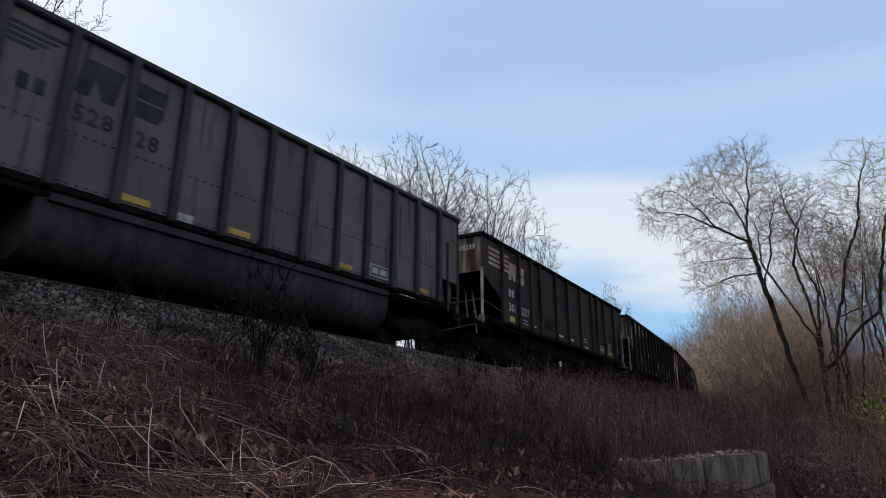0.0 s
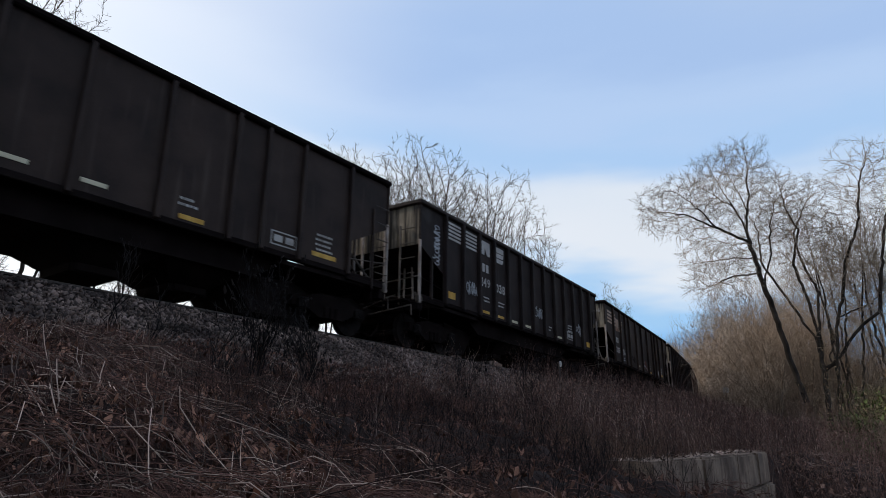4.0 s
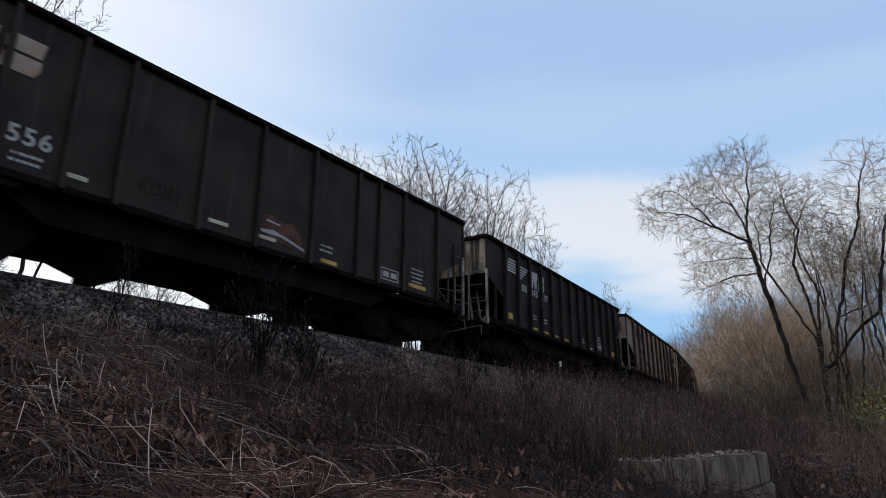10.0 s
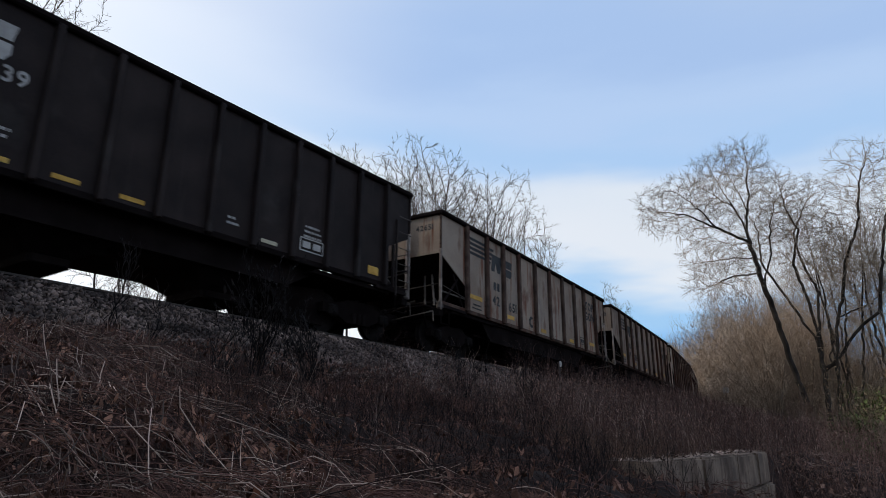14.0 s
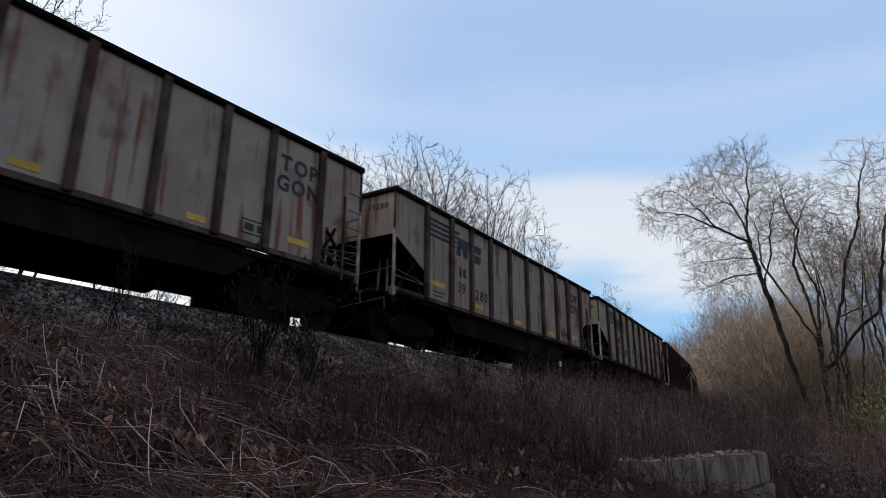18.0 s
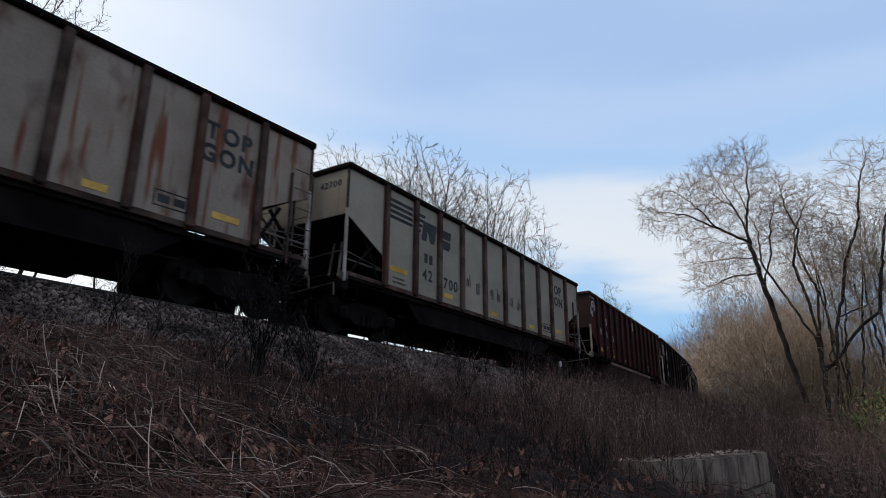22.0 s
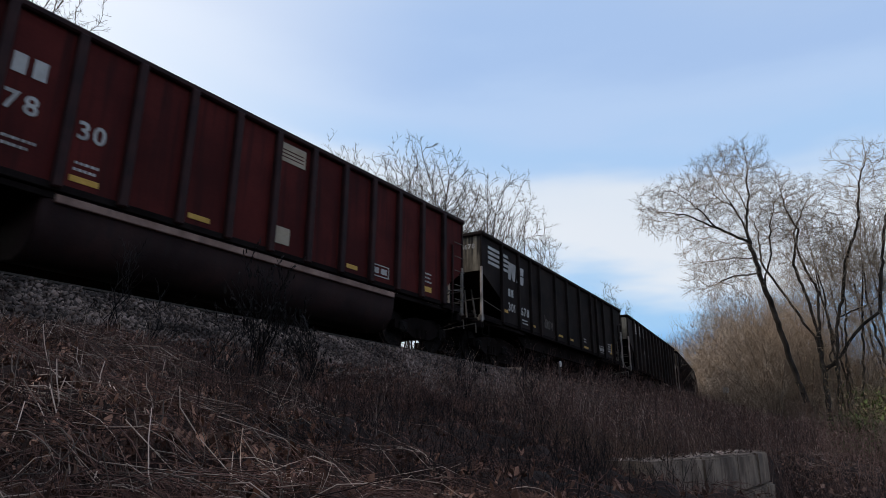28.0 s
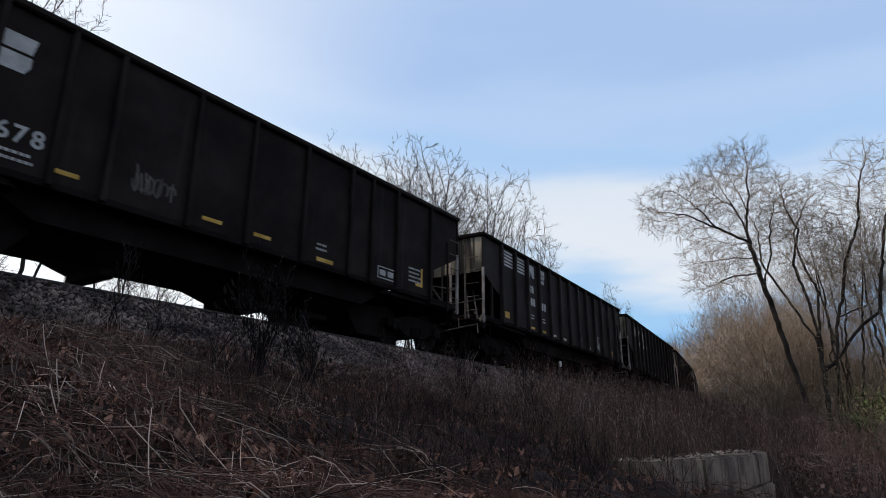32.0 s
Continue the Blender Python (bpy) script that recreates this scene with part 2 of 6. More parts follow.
DULLSPRAY = material("faded_brown_spray", (0.13, 0.095, 0.075), (0.19, 0.145, 0.115), 0.75, grain=50, large=3, bump=0)
GRAFFITI = material("white_graffiti_paint", (0.34, 0.33, 0.33), (0.46, 0.45, 0.44), 0.7, grain=50, large=3, bump=0)


# ---- mesh helpers ----
def mesh_of(name, verts, faces, mat):
    me = bpy.data.meshes.new(name)
    me.from_pydata([tuple(v) for v in verts], [], faces)
    me.validate()
    me.materials.append(mat)
    return me


def bm_mesh(name, bm, mat, smooth=False):
    me = bpy.data.meshes.new(name)
    bmesh.ops.recalc_face_normals(bm, faces=bm.faces)
    bm.to_mesh(me)
    bm.free()
    me.materials.append(mat)
    if smooth:
        for f in me.polygons:
            f.use_smooth = True
    return me


def put(name, me, parent=None, at=(0, 0, 0), label="", rot=None):
    ob = new(name, me)
    if parent:
        ob.parent = parent
    ob.matrix_basis = rot or Matrix.Identity(4)
    ob.location = at
    if label:
        tagged(ob, label)
    return ob


def box_bm(x0, x1, y0, y1, z0, z1, bevel=0.0, bm=None):
    bm = bm or bmesh.new()
    r = bmesh.ops.create_cube(bm, size=1.0)
    for v in r["verts"]:
        v.co = Vector((x0 + (v.co.x + 0.5) * (x1 - x0), y0 + (v.co.y + 0.5) * (y1 - y0), z0 + (v.co.z + 0.5) * (z1 - z0)))
    if bevel:
        es = list({e for v in r["verts"] for e in v.link_edges})
        bmesh.ops.bevel(bm, geom=es, offset=bevel, segments=1, affect="EDGES")
    return bm


BOXES = {}


def box(name, parent, dims, at, mat, bevel=0.008, label=""):
    """A box with softened edges; dims and at: size and middle. Alike boxes share their mesh."""
    key = (tuple(round(d, 3) for d in dims), mat.name, bevel)
    if key not in BOXES:
        a, b, c = (d / 2 for d in dims)
        BOXES[key] = bm_mesh(name, box_bm(-a, a, -b, b, -c, c, min(bevel, min(dims) * 0.3)), mat)
    return put(name, BOXES[key], parent, at, label)


def prism(name, outline, y0, y1, mat):
    """An outline in x and z, drawn out from y0 to y1."""
    bm = bmesh.new()
    a = [bm.verts.new((x, y0, z)) for x, z in outline]
    b = [bm.verts.new((x, y1, z)) for x, z in outline]
    bm.faces.new(a)
    bm.faces.new(b[::-1])
    for i in range(len(a)):
        j = (i + 1) % len(a)
        bm.faces.new((a[i], b[i], b[j], a[j]))
    return bm_mesh(name, bm, mat)


def bar(name, parent, p0, p1, r, mat, sides=6, label=""):
    """A round bar from p0 to p1."""
    p0, p1 = Vector(p0), Vector(p1)
    bm = bmesh.new()
    bmesh.ops.create_cone(bm, cap_ends=True, segments=sides, radius1=r, radius2=r, depth=(p1 - p0).length)
    m = Matrix.Translation((p0 + p1) / 2) @ (p1 - p0).to_track_quat("Z", "Y").to_matrix().to_4x4()
    bmesh.ops.transform(bm, matrix=m, verts=bm.verts)
    return put(name, bm_mesh(name, bm, mat), parent, label=label)


def tubes(pts, rad, sides=3):
    """Tapered tubes along many lines at once: pts (n, k, 3), rad (n, k). Returns vertices and faces."""
    n, k, _ = pts.shape
    d = pts[:, -1] - pts[:, 0]
    d /= np.linalg.norm(d, axis=1, keepdims=True) + 1e-9
    ref = np.where(np.abs(d[:, 2:3]) < 0.8, np.array([[0, 0, 1.0]]), np.array([[1.0, 0, 0]]))
    u = np.cross(d, ref)
    u /= np.linalg.norm(u, axis=1, keepdims=True) + 1e-9
    v = np.cross(d, u)
    a = np.arange(sides) * 2 * np.pi / sides
    ring = u[:, None, None, :] * np.cos(a)[None, None, :, None] + v[:, None, None, :] * np.sin(a)[None, None, :, None]
    vs = (pts[:, :, None, :] + ring * rad[:, :, None, None]).reshape(-1, 3)
    base = (np.arange(n) * k * sides)[:, None, None] + (np.arange(k - 1) * sides)[None, :, None]
    i = np.arange(sides if sides > 2 else 1)[None, None, :]
    j = (i + 1) % sides
    f = np.stack([base + i, base + j, base + j + sides, base + i + sides], -1).reshape(-1, 4)
    return vs, f


def fast_mesh(name, verts, quads, mat, smooth=False):
    """A mesh from arrays of vertices and of faces with four (or three) corners."""
    me = bpy.data.meshes.new(name)
    c = quads.shape[1]
    me.vertices.add(len(verts))
    me.vertices.foreach_set("co", np.asarray(verts, np.float32).ravel())
    me.loops.add(quads.size)
    me.loops.foreach_set("vertex_index", np.asarray(quads, np.int32).ravel())
    me.polygons.add(len(quads))
    me.polygons.foreach_set("loop_start", np.arange(0, quads.size, c, dtype=np.int32))
    if smooth:
        me.polygons.foreach_set("use_smooth", np.ones(len(quads), bool))
    me.update(calc_edges=True)
    me.materials.append(mat)
    return me


# ---- ground ----
def smooth_np(a, b, x):
    t = np.clip((x - a) / (b - a), 0, 1)
    return t * t * (3 - 2 * t)


WALL_OFF, WALL_S0, WALL_S1, WALL_TOP = 9.0, 7.1, 14.9, 0.74


def height(x, y, rough=True):
    """The ground's height: bed, ballast shoulder, bank, the low ground before the wall, an added near-side rise, and
    far hills.
    """
    s, off = to_line(x, y)
    sc = np.clip(s, -60, 160)
    bank = np.interp(off, [-400, -120, -60, -25, -10, -2.9, -1.75, 1.75, 2.95, 3.2, 4.6, 6.6, 8.25, 8.6, 9.4, 11.4, 15, 25, 60, 200],
                     [6, -1, -2.5, -1.5, 0.9, 2.36, 3.04, 3.04, 2.30, 2.24, 1.80, 1.24, 0.72, 0.66, 0.60, 0.15, -0.2, -0.4, -0.2, 2])
    low = -0.9 + 0.02 * (off - 9)
    cut = smooth_np(6.2, 7.5, s) * (1 - smooth_np(15.1, 20.0, s)) * smooth_np(8.75, 8.98, off) * (1 - smooth_np(14, 19, off))
    z = bank * (1 - cut) + low * cut + GRADE * sc
    # rise behind the camera, added to hold back skylight; mostly out of view
    z = z + smooth_np(17, 75, off) * 7 * (1 - smooth_np(-5, 38, s)) * smooth_np(-160, -60, s)
    far = np.hypot(x, y)
    z = z + smooth_np(95, 320, far) * 46 * (0.6 + 0.4 * np.sin(np.arctan2(x, y) * 5 + 1)) * smooth_np(-0.6, 0.1, np.arctan2(x, y) + 0.35) * (1 - 0.75 * smooth_np(0.40, 0.56, np.arctan2(x, y)))
    if rough:
        soft = smooth_np(2.9, 3.6, off) + smooth_np(-2.9, -3.6, off)
        bumps = 0.07 * np.sin(x * 2.1 + y * 1.3) * np.sin(y * 1.7 - x * 0.6)
        for kx, ky, amp in ((5.3, -4.1, 0.03), (2.2, 6.7, 0.03), (9.1, 7.7, 0.02), (-11.3, 6.1, 0.018), (14.7, 3.3, 0.012), (-6.1, 17.9, 0.012), (21.0, -13.0, 0.008), (8.0, 27.0, 0.008)):
            bumps = bumps + amp * np.sin(kx * x + ky * y + 1.7 * np.sin(0.9 * y - 0.4 * x + kx)) * (1 + 0.5 * np.sin(1.3 * x + ky))
        z = z + soft * bumps
    return z


def axis(lo, hi, step, reach):
    mid = np.arange(lo, hi + 1e-6, step)
    grow = step * np.cumprod(np.full(110, 1.085))
    out_ = np.cumsum(grow)
    out_ = out_[out_ < reach]
    return np.concatenate([(lo - out_)[::-1], mid, hi + out_])


def build_ground():
    gx, gy = axis(-8, 9, 0.085, 2500), axis(0, 17, 0.085, 2500)
    X, Y = np.meshgrid(gx, gy)
    Z = height(X, Y)
    nx, ny = len(gx), len(gy)
    idx = np.arange(nx * ny).reshape(ny, nx)
    f = np.stack([idx[:-1, :-1], idx[:-1, 1:], idx[1:, 1:], idx[1:, :-1]], -1).reshape(-1, 4)
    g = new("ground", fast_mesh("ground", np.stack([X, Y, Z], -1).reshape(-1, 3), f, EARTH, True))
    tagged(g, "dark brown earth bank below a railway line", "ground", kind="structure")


build_ground()


# ---- the line: rails, ties, ballast ----
def build_track():
    track = tagged(new("railway_track"), "single railway track on grey crushed stone ballast", "railway track", kind="structure")
    prof = [(-0.07, 0), (0.07, 0), (0.07, 0.015), (0.012, 0.04), (0.012, 0.13), (0.036, 0.14), (0.036, 0.175), (-0.036, 0.175), (-0.036, 0.14), (-0.012, 0.13), (-0.012, 0.04), (-0.07, 0.015)]
    ss = np.arange(-70, 181, 2.0)
    for side in (-0.755, 0.755):
        v, f = [], []
        for s in ss:
            for o, z in prof:
                v.append(along(s, side + o, z - 0.175))
        k = len(prof)
        for i in range(len(ss) - 1):
            for j in range(k):
                a, b = i * k + j, i * k + (j + 1) % k
                f.append((a, b, b + k, a + k))
        put("rail", mesh_of("rail", v, f, STEEL), track)
    me = bm_mesh("tie", box_bm(-0.115, 0.115, -1.3, 1.3, -0.17, 0, 0.012), TIE)
    for i in range(150):
        s = -12 + i * 0.53
        p = along(s, random.uniform(-0.03, 0.03), -0.185)
        put("tie", me, track, p, rot=pose(0, 0, 0, 0, 0, 90 - math.degrees(HEAD - s / 289.1) + random.uniform(-1, 1)))


def build_ballast():
    rng = np.random.default_rng(3)
    n = 64000
    s = np.concatenate([rng.uniform(-3, 16, n * 2 // 3), rng.uniform(16, 62, n - n * 2 // 3)])
    off = rng.choice([0, 1, 1, 1, 1], n) * rng.uniform(1.2, 3.0, n) + 0.0
    off = np.where(off == 0, rng.uniform(-1.9, 1.3, n), off)
    stray = rng.random(n) < 0.2
    off = np.where(stray, np.maximum(off, 2.0) + rng.exponential(0.7, n), off)
    spill = rng.random(n) < 0.34
    ss_ = rng.uniform(4.2, 24, n)
    s = np.where(spill, ss_, s)
    off = np.where(spill, 2.8 + 2.5 * rng.random(n) ** 0.9 * smooth_np(3.8, 7.5, ss_), off)
    x, y = along_np(s, off)
    z = height(x, y) + rng.uniform(-0.012, 0.03, n)
    cube = np.array([[a, b, c] for a in (-1, 1) for b in (-1, 1) for c in (-1, 1)], float)
    size = (0.011 + 0.026 * rng.random((n, 1, 1)) ** 1.5) * np.where(s < 16, 1.0, 1.5)[:, None, None]
    v = cube[None] * rng.uniform(0.3, 1.15, (n, 8, 3)) * size * np.array([1.55, 1.0, 0.55])
    q = rng.normal(size=(n, 4))
    q /= np.linalg.norm(q, axis=1, keepdims=True)
    w, a, b, c = q.T
    rot = np.stack([1 - 2 * (b * b + c * c), 2 * (a * b - c * w), 2 * (a * c + b * w), 2 * (a * b + c * w), 1 - 2 * (a * a + c * c), 2 * (b * c - a * w),
                    2 * (a * c - b * w), 2 * (b * c + a * w), 1 - 2 * (a * a + b * b)], -1).reshape(n, 3, 3)
    v = np.einsum("nij,nkj->nki", rot, v) + np.stack([x, y, z], -1)[:, None, :]
    f0 = np.array([[0, 1, 3, 2], [4, 6, 7, 5], [0, 4, 5, 1], [2, 3, 7, 6], [0, 2, 6, 4], [1, 5, 7, 3]])
    f = (f0[None] + (np.arange(n) * 8)[:, None, None]).reshape(-1, 4)
    tagged(new("ballast", fast_mesh("ballast", v.reshape(-1, 3), f, STONE)), "grey crushed stone ballast on the track shoulder", "gravel", kind="stuff")


build_track()
build_ballast()

# ---- the train ----
TEXTS = {}


def letter_mesh(ch, h, mat):
    key = (ch, h, mat.name)
    if key not in TEXTS:
        cu = bpy.data.curves.new("letter", "FONT")
        cu.body, cu.size, cu.extrude, cu.resolution_u, cu.offset = ch, h / 0.7, 0.003, 3, h * (0.05 if ch.isalpha() else 0.028)
        tmp = new("letter", cu)
        bpy.context.view_layer.update()
        me = bpy.data.meshes.new_from_object(tmp.evaluated_get(bpy.context.evaluated_depsgraph_get()))
        bpy.data.objects.remove(tmp)
        xs = [v.co.x for v in me.vertices]
        lo, hi = min(xs), max(xs)
        for v in me.vertices:
            v.co.x -= (lo + hi) / 2
            v.co.y -= h / 2
        me.materials.clear()
        me.materials.append(mat)
        TEXTS[key] = (me, hi - lo)
    return TEXTS[key]


def words(car, text, x, z, h, mat, name="digit", y=-1.519):
    """Lettering on the near side, its middle at x and z, of capital height h."""
    made = [letter_mesh(ch, h, mat) for ch in text]
    gap = h * 0.2
    x -= (sum(w for _, w in made) + gap * (len(made) - 1)) / 2
    for me, w in made:
        put(name, me, car, (x + w / 2, y, z), rot=pose(0, 0, 0, 90, 0, 0))
        x += w + gap


def end_words(car, text, y, z, h, mat):
    """Lettering on the front end sheet, its middle at y and z."""
    made = [letter_mesh(ch, h, mat) for ch in text]
    gap = h * 0.2
    y += (sum(w for _, w in made) + gap * (len(made) - 1)) / 2
    turn = Matrix(((0, 0, -1, 0), (-1, 0, 0, 0), (0, 1, 0, 0), (0, 0, 0, 1)))
    for me, w in made:
        put("digit", me, car, (0.024, y - w / 2, z), rot=turn)
        y -= w + gap


def flat(name, car, outlines, mat, y=-1.519, label=""):
    """Painted marks on the near side: closed outlines in x and z, a few millimetres thick."""
    v, f = [], []
    for o in outlines:
        k = len(v)
        v += [(a, y, b) for a, b in o] + [(a, y + 0.012, b) for a, b in o]
        m = len(o)
        f.append(tuple(range(k, k + m)))
        f += [(k + i, k + i + m, k + (i + 1) % m + m, k + (i + 1) % m) for i in range(m)]
    return put(name, mesh_of(name, v, f, mat), car, label=label)


def stripes(car, x0, x1, z, mat, n=4, pitch=0.115, lean0=0.0, lean1=0.0, thick=0.06):
    rows = []
    for i in range(n):
        zz = z + (n / 2 - i) * pitch
        a, b = x0 - lean0 * i, x1 - lean1 * i
        rows.append([(a, zz - thick), (b, zz - thick), (b + lean1 * 0.5, zz), (a + lean0 * 0.5, zz)])
    flat("stripe_mark", car, rows, mat)


def emblem(car, x, z, w, h, mat, mat2=None):
    """Two heavy slanted blocks, the first with a wedge cut from below, the second with one slit."""
    a, b, q = x, x + w * 1.08, h * 0.5
    flat("emblem_block", car, [[(a, z - q), (a + w * 0.3, z - q), (a + w * 0.4, z + q * 0.1), (a + w * 0.58, z - q), (a + w * 0.84, z - q), (a + w, z + q), (a + w * 0.12, z + q)]], mat)
    flat("emblem_block", car, [[(b, z - q), (b + w * 0.78, z - q), (b + w * 0.9, z - q * 0.6), (b + w * 0.9, z - q * 0.05), (b + w * 0.1, z - q * 0.05)],
                               [(b + w * 0.08, z + q * 0.12), (b + w * 0.88, z + q * 0.12), (b + w * 0.96, z + q), (b + w * 0.16, z + q), (b + w * 0.08, z + q * 0.7)]], mat2 or mat)


def small_print(car, x, z, mat, rows=2, w=0.42):
    """Rows of short dashes where small print stands."""
    bits = []
    for i in range(rows):
        a, end, zz = x - w / 2 + random.uniform(0, 0.05), x + w / 2 - random.uniform(0, 0.1), z - i * 0.11
        while a < end:
            b = min(a + random.uniform(0.03, 0.075), end + 0.02)
            bits.append([(a, zz - 0.045), (b, zz - 0.045), (b, zz), (a, zz)])
            a = b + random.uniform(0.018, 0.035)
    tagged(flat("small_print", car, bits, mat), "rows of small faded print", kind="stuff")


def pair_bars(car, x, z, h, mat):
    """Two upright bars where an owner's initials stand."""
    flat("initial_bar", car, [[(x + d - h * 0.3, z - h / 2), (x + d + h * 0.3, z - h / 2), (x + d + h * 0.3, z + h / 2), (x + d - h * 0.3, z + h / 2)] for d in (-h * 0.45, h * 0.45)], mat)


def figures(car, text, x, z, h, mat):
    """A number, or three upright bars where it cannot be read."""
    if text:
        words(car, text, x, z, h, mat)
    else:
        flat("number_bar", car, [[(x + d - h * 0.28, z - h / 2), (x + d + h * 0.28, z - h / 2), (x + d + h * 0.28, z + h / 2), (x + d - h * 0.28, z + h / 2)] for d in (-h * 0.8, 0, h * 0.8)], mat)


def mark(car, x, z, w, h, mat, name="reflector"):
    box(name, car, (w, 0.012, h), (x, -1.516, z), mat, 0.003)


def frame_mark(car, x, z, mat):
    w, h, t = 0.34, 0.3, 0.025
    flat("stencil_panel", car, [[(x - w, z - h / 2), (x + w, z - h / 2), (x + w, z - h / 2 + t), (x - w, z - h / 2 + t)], [(x - w, z + h / 2 - t), (x + w, z + h / 2 - t), (x + w, z + h / 2), (x - w, z + h / 2)],
                                [(x - w, z - h / 2), (x - w + t, z - h / 2), (x - w + t, z + h / 2), (x - w, z + h / 2)], [(x + w - t, z - h / 2), (x + w, z - h / 2), (x + w, z + h / 2), (x + w - t, z + h / 2)],
                                [(x - 0.26, z - 0.07), (x - 0.04, z - 0.07), (x - 0.04, z + 0.07), (x - 0.26, z + 0.07)], [(x + 0.04, z - 0.07), (x + 0.26, z - 0.07), (x + 0.26, z + 0.07), (x + 0.04, z + 0.07)]], mat)


def scrawl(car, x, z, w, h, mat, seed, upright=False):
    """A sprayed tag: a row of loops with tails and strokes, no words; upright: the row climbs."""
    r = random.Random(seed)
    span, size = (h, w) if upright else (w, h)
    n = max(3, round(span / size * 3.0))
    lines = []
    for i in range(n):
        c = (i + 0.5) / n - 0.5
        a0, turn_ = r.uniform(0, 6.28), r.uniform(3.2, 6.6)
        rx, ry = span / n * r.uniform(0.36, 0.58), size * r.uniform(0.22, 0.42)
        pts = [(c * span + rx * math.cos(a0 + turn_ * k / 9), ry * math.sin(a0 + turn_ * k / 9)) for k in range(10)]
        pts.append((pts[-1][0] + r.uniform(-0.2, 0.3) * span / n, pts[-1][1] + r.choice((-1, 1)) * size * r.uniform(0.2, 0.45)))
        lines += [(pts[k], pts[k + 1]) for k in range(10)]
        if r.random() < 0.5:
            lines.append(((c * span, -size * 0.45), (c * span + r.uniform(-0.06, 0.06), size * 0.45)))
    seg = []
    for p, q in lines:
        ends = [(x + (-b if upright else a), -1.520, z + (a if upright else b)) for a, b in (p, q)]
        seg.append([ends[0], [(ends[0][k] + ends[1][k]) / 2 for k in range(3)], ends[1]])
    seg = np.array(seg)
    v, f = tubes(seg, np.full(seg.shape[:2], 0.013 + 0.012 * min(size, 0.6)), 4)
    v[:, 1] = np.clip(v[:, 1], -1.524, -1.505)
    tagged(put("graffiti", fast_mesh("graffiti", v, f, mat), car), "looping sprayed tag", kind="stuff")


def arc_band(x, z, r0, r1, a0, a1, n=10):
    """A curved band as a row of four-cornered outlines."""
    out_ = []
    for i in range(n):
        a, b = radians(a0 + (a1 - a0) * i / n), radians(a0 + (a1 - a0) * (i + 1) / n)
        out_.append([(x + r0 * math.cos(a), z + r0 * math.sin(a)), (x + r1 * math.cos(a), z + r1 * math.sin(a)), (x + r1 * math.cos(b), z + r1 * math.sin(b)), (x + r0 * math.cos(b), z + r0 * math.sin(b))])
    return out_


WHEEL_R = 0.457
MESH = {}


def wheelset_mesh():
    if "wheelset" not in MESH:
        bm = bmesh.new()
        turn = Matrix.Rotation(radians(90), 4, "X")
        for y in (-0.755, 0.755):
            for r, d, o in ((WHEEL_R, 0.1, 0.0), (WHEEL_R + 0.025, 0.03, -math.copysign(0.06, y)), (0.16, 0.2, 0)):
                q = bmesh.ops.create_cone(bm, cap_ends=True, segments=28, radius1=r, radius2=r, depth=d)
                bmesh.ops.transform(bm, matrix=Matrix.Translation((0, y + o, 0)) @ turn, verts=q["verts"])
            for k in range(6):
                a = k * math.pi / 3
                box_bm(math.cos(a) * 0.28 - 0.03, math.cos(a) * 0.28 + 0.03, y - 0.06, y + 0.06, math.sin(a) * 0.28 - 0.03, math.sin(a) * 0.28 + 0.03, 0, bm)
        q = bmesh.ops.create_cone(bm, cap_ends=True, segments=12, radius1=0.08, radius2=0.08, depth=2.1)
        bmesh.ops.transform(bm, matrix=turn, verts=q["verts"])
        MESH["wheelset"] = bm_mesh("wheelset", bm, WHEEL)
    return MESH["wheelset"]


def truck(car, x):
    if "side_frame" not in MESH:
        o = [(-1.15, 0.40), (-1.15, 0.62), (-0.75, 0.66), (-0.35, 0.78), (0.35, 0.78), (0.75, 0.66), (1.15, 0.62), (1.15, 0.40), (0.72, 0.40), (0.38, 0.24), (-0.38, 0.24), (-0.72, 0.40)]
        MESH["side_frame"] = prism("side_frame", o, -0.09, 0.09, UNDER)
        bm = bmesh.new()
        bmesh.ops.create_cone(bm, cap_ends=True, segments=10, radius1=0.07, radius2=0.07, depth=0.26)
        MESH["springs"] = bm_mesh("spring", bm, UNDER)
        bm = bmesh.new()
        bmesh.ops.create_cone(bm, cap_ends=True, segments=12, radius1=0.075, radius2=0.075, depth=0.03)
        bmesh.ops.transform(bm, matrix=Matrix.Rotation(radians(90), 4, "X"), verts=bm.verts)
        MESH["cap"] = bm_mesh("end_cap", bm, WHEEL)
        MESH["bearing"] = bm_mesh("bearing_cap", box_bm(-0.14, 0.14, -0.08, 0.08, -0.14, 0.14, 0.05), WHEEL)
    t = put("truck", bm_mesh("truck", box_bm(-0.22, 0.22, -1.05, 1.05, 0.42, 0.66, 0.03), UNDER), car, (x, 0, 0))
    for dx in (-0.36, 0.36):
        box("brake_beam", t, (0.14, 1.75, 0.22), (dx, 0, 0.42), UNDER, 0.02)
    for y in (-1.0, 1.0):
        put("side_frame", MESH["side_frame"], t, (0, y, 0))
        for k in (-0.16, 0.0, 0.16):
            put("spring", MESH["springs"], t, (k, y * 1.1, 0.36))
        for dx in (-0.875, 0.875):
            put("bearing_cap", MESH["bearing"], t, (dx, y * 1.13, WHEEL_R))
            put("end_cap", MESH["cap"], t, (dx, y * 1.215, WHEEL_R), "worn steel end cap")
    ws = []
    for dx in (-0.875, 0.875):
        ws.append(put("wheelset", wheelset_mesh(), t, (dx, 0, WHEEL_R)))
    return ws


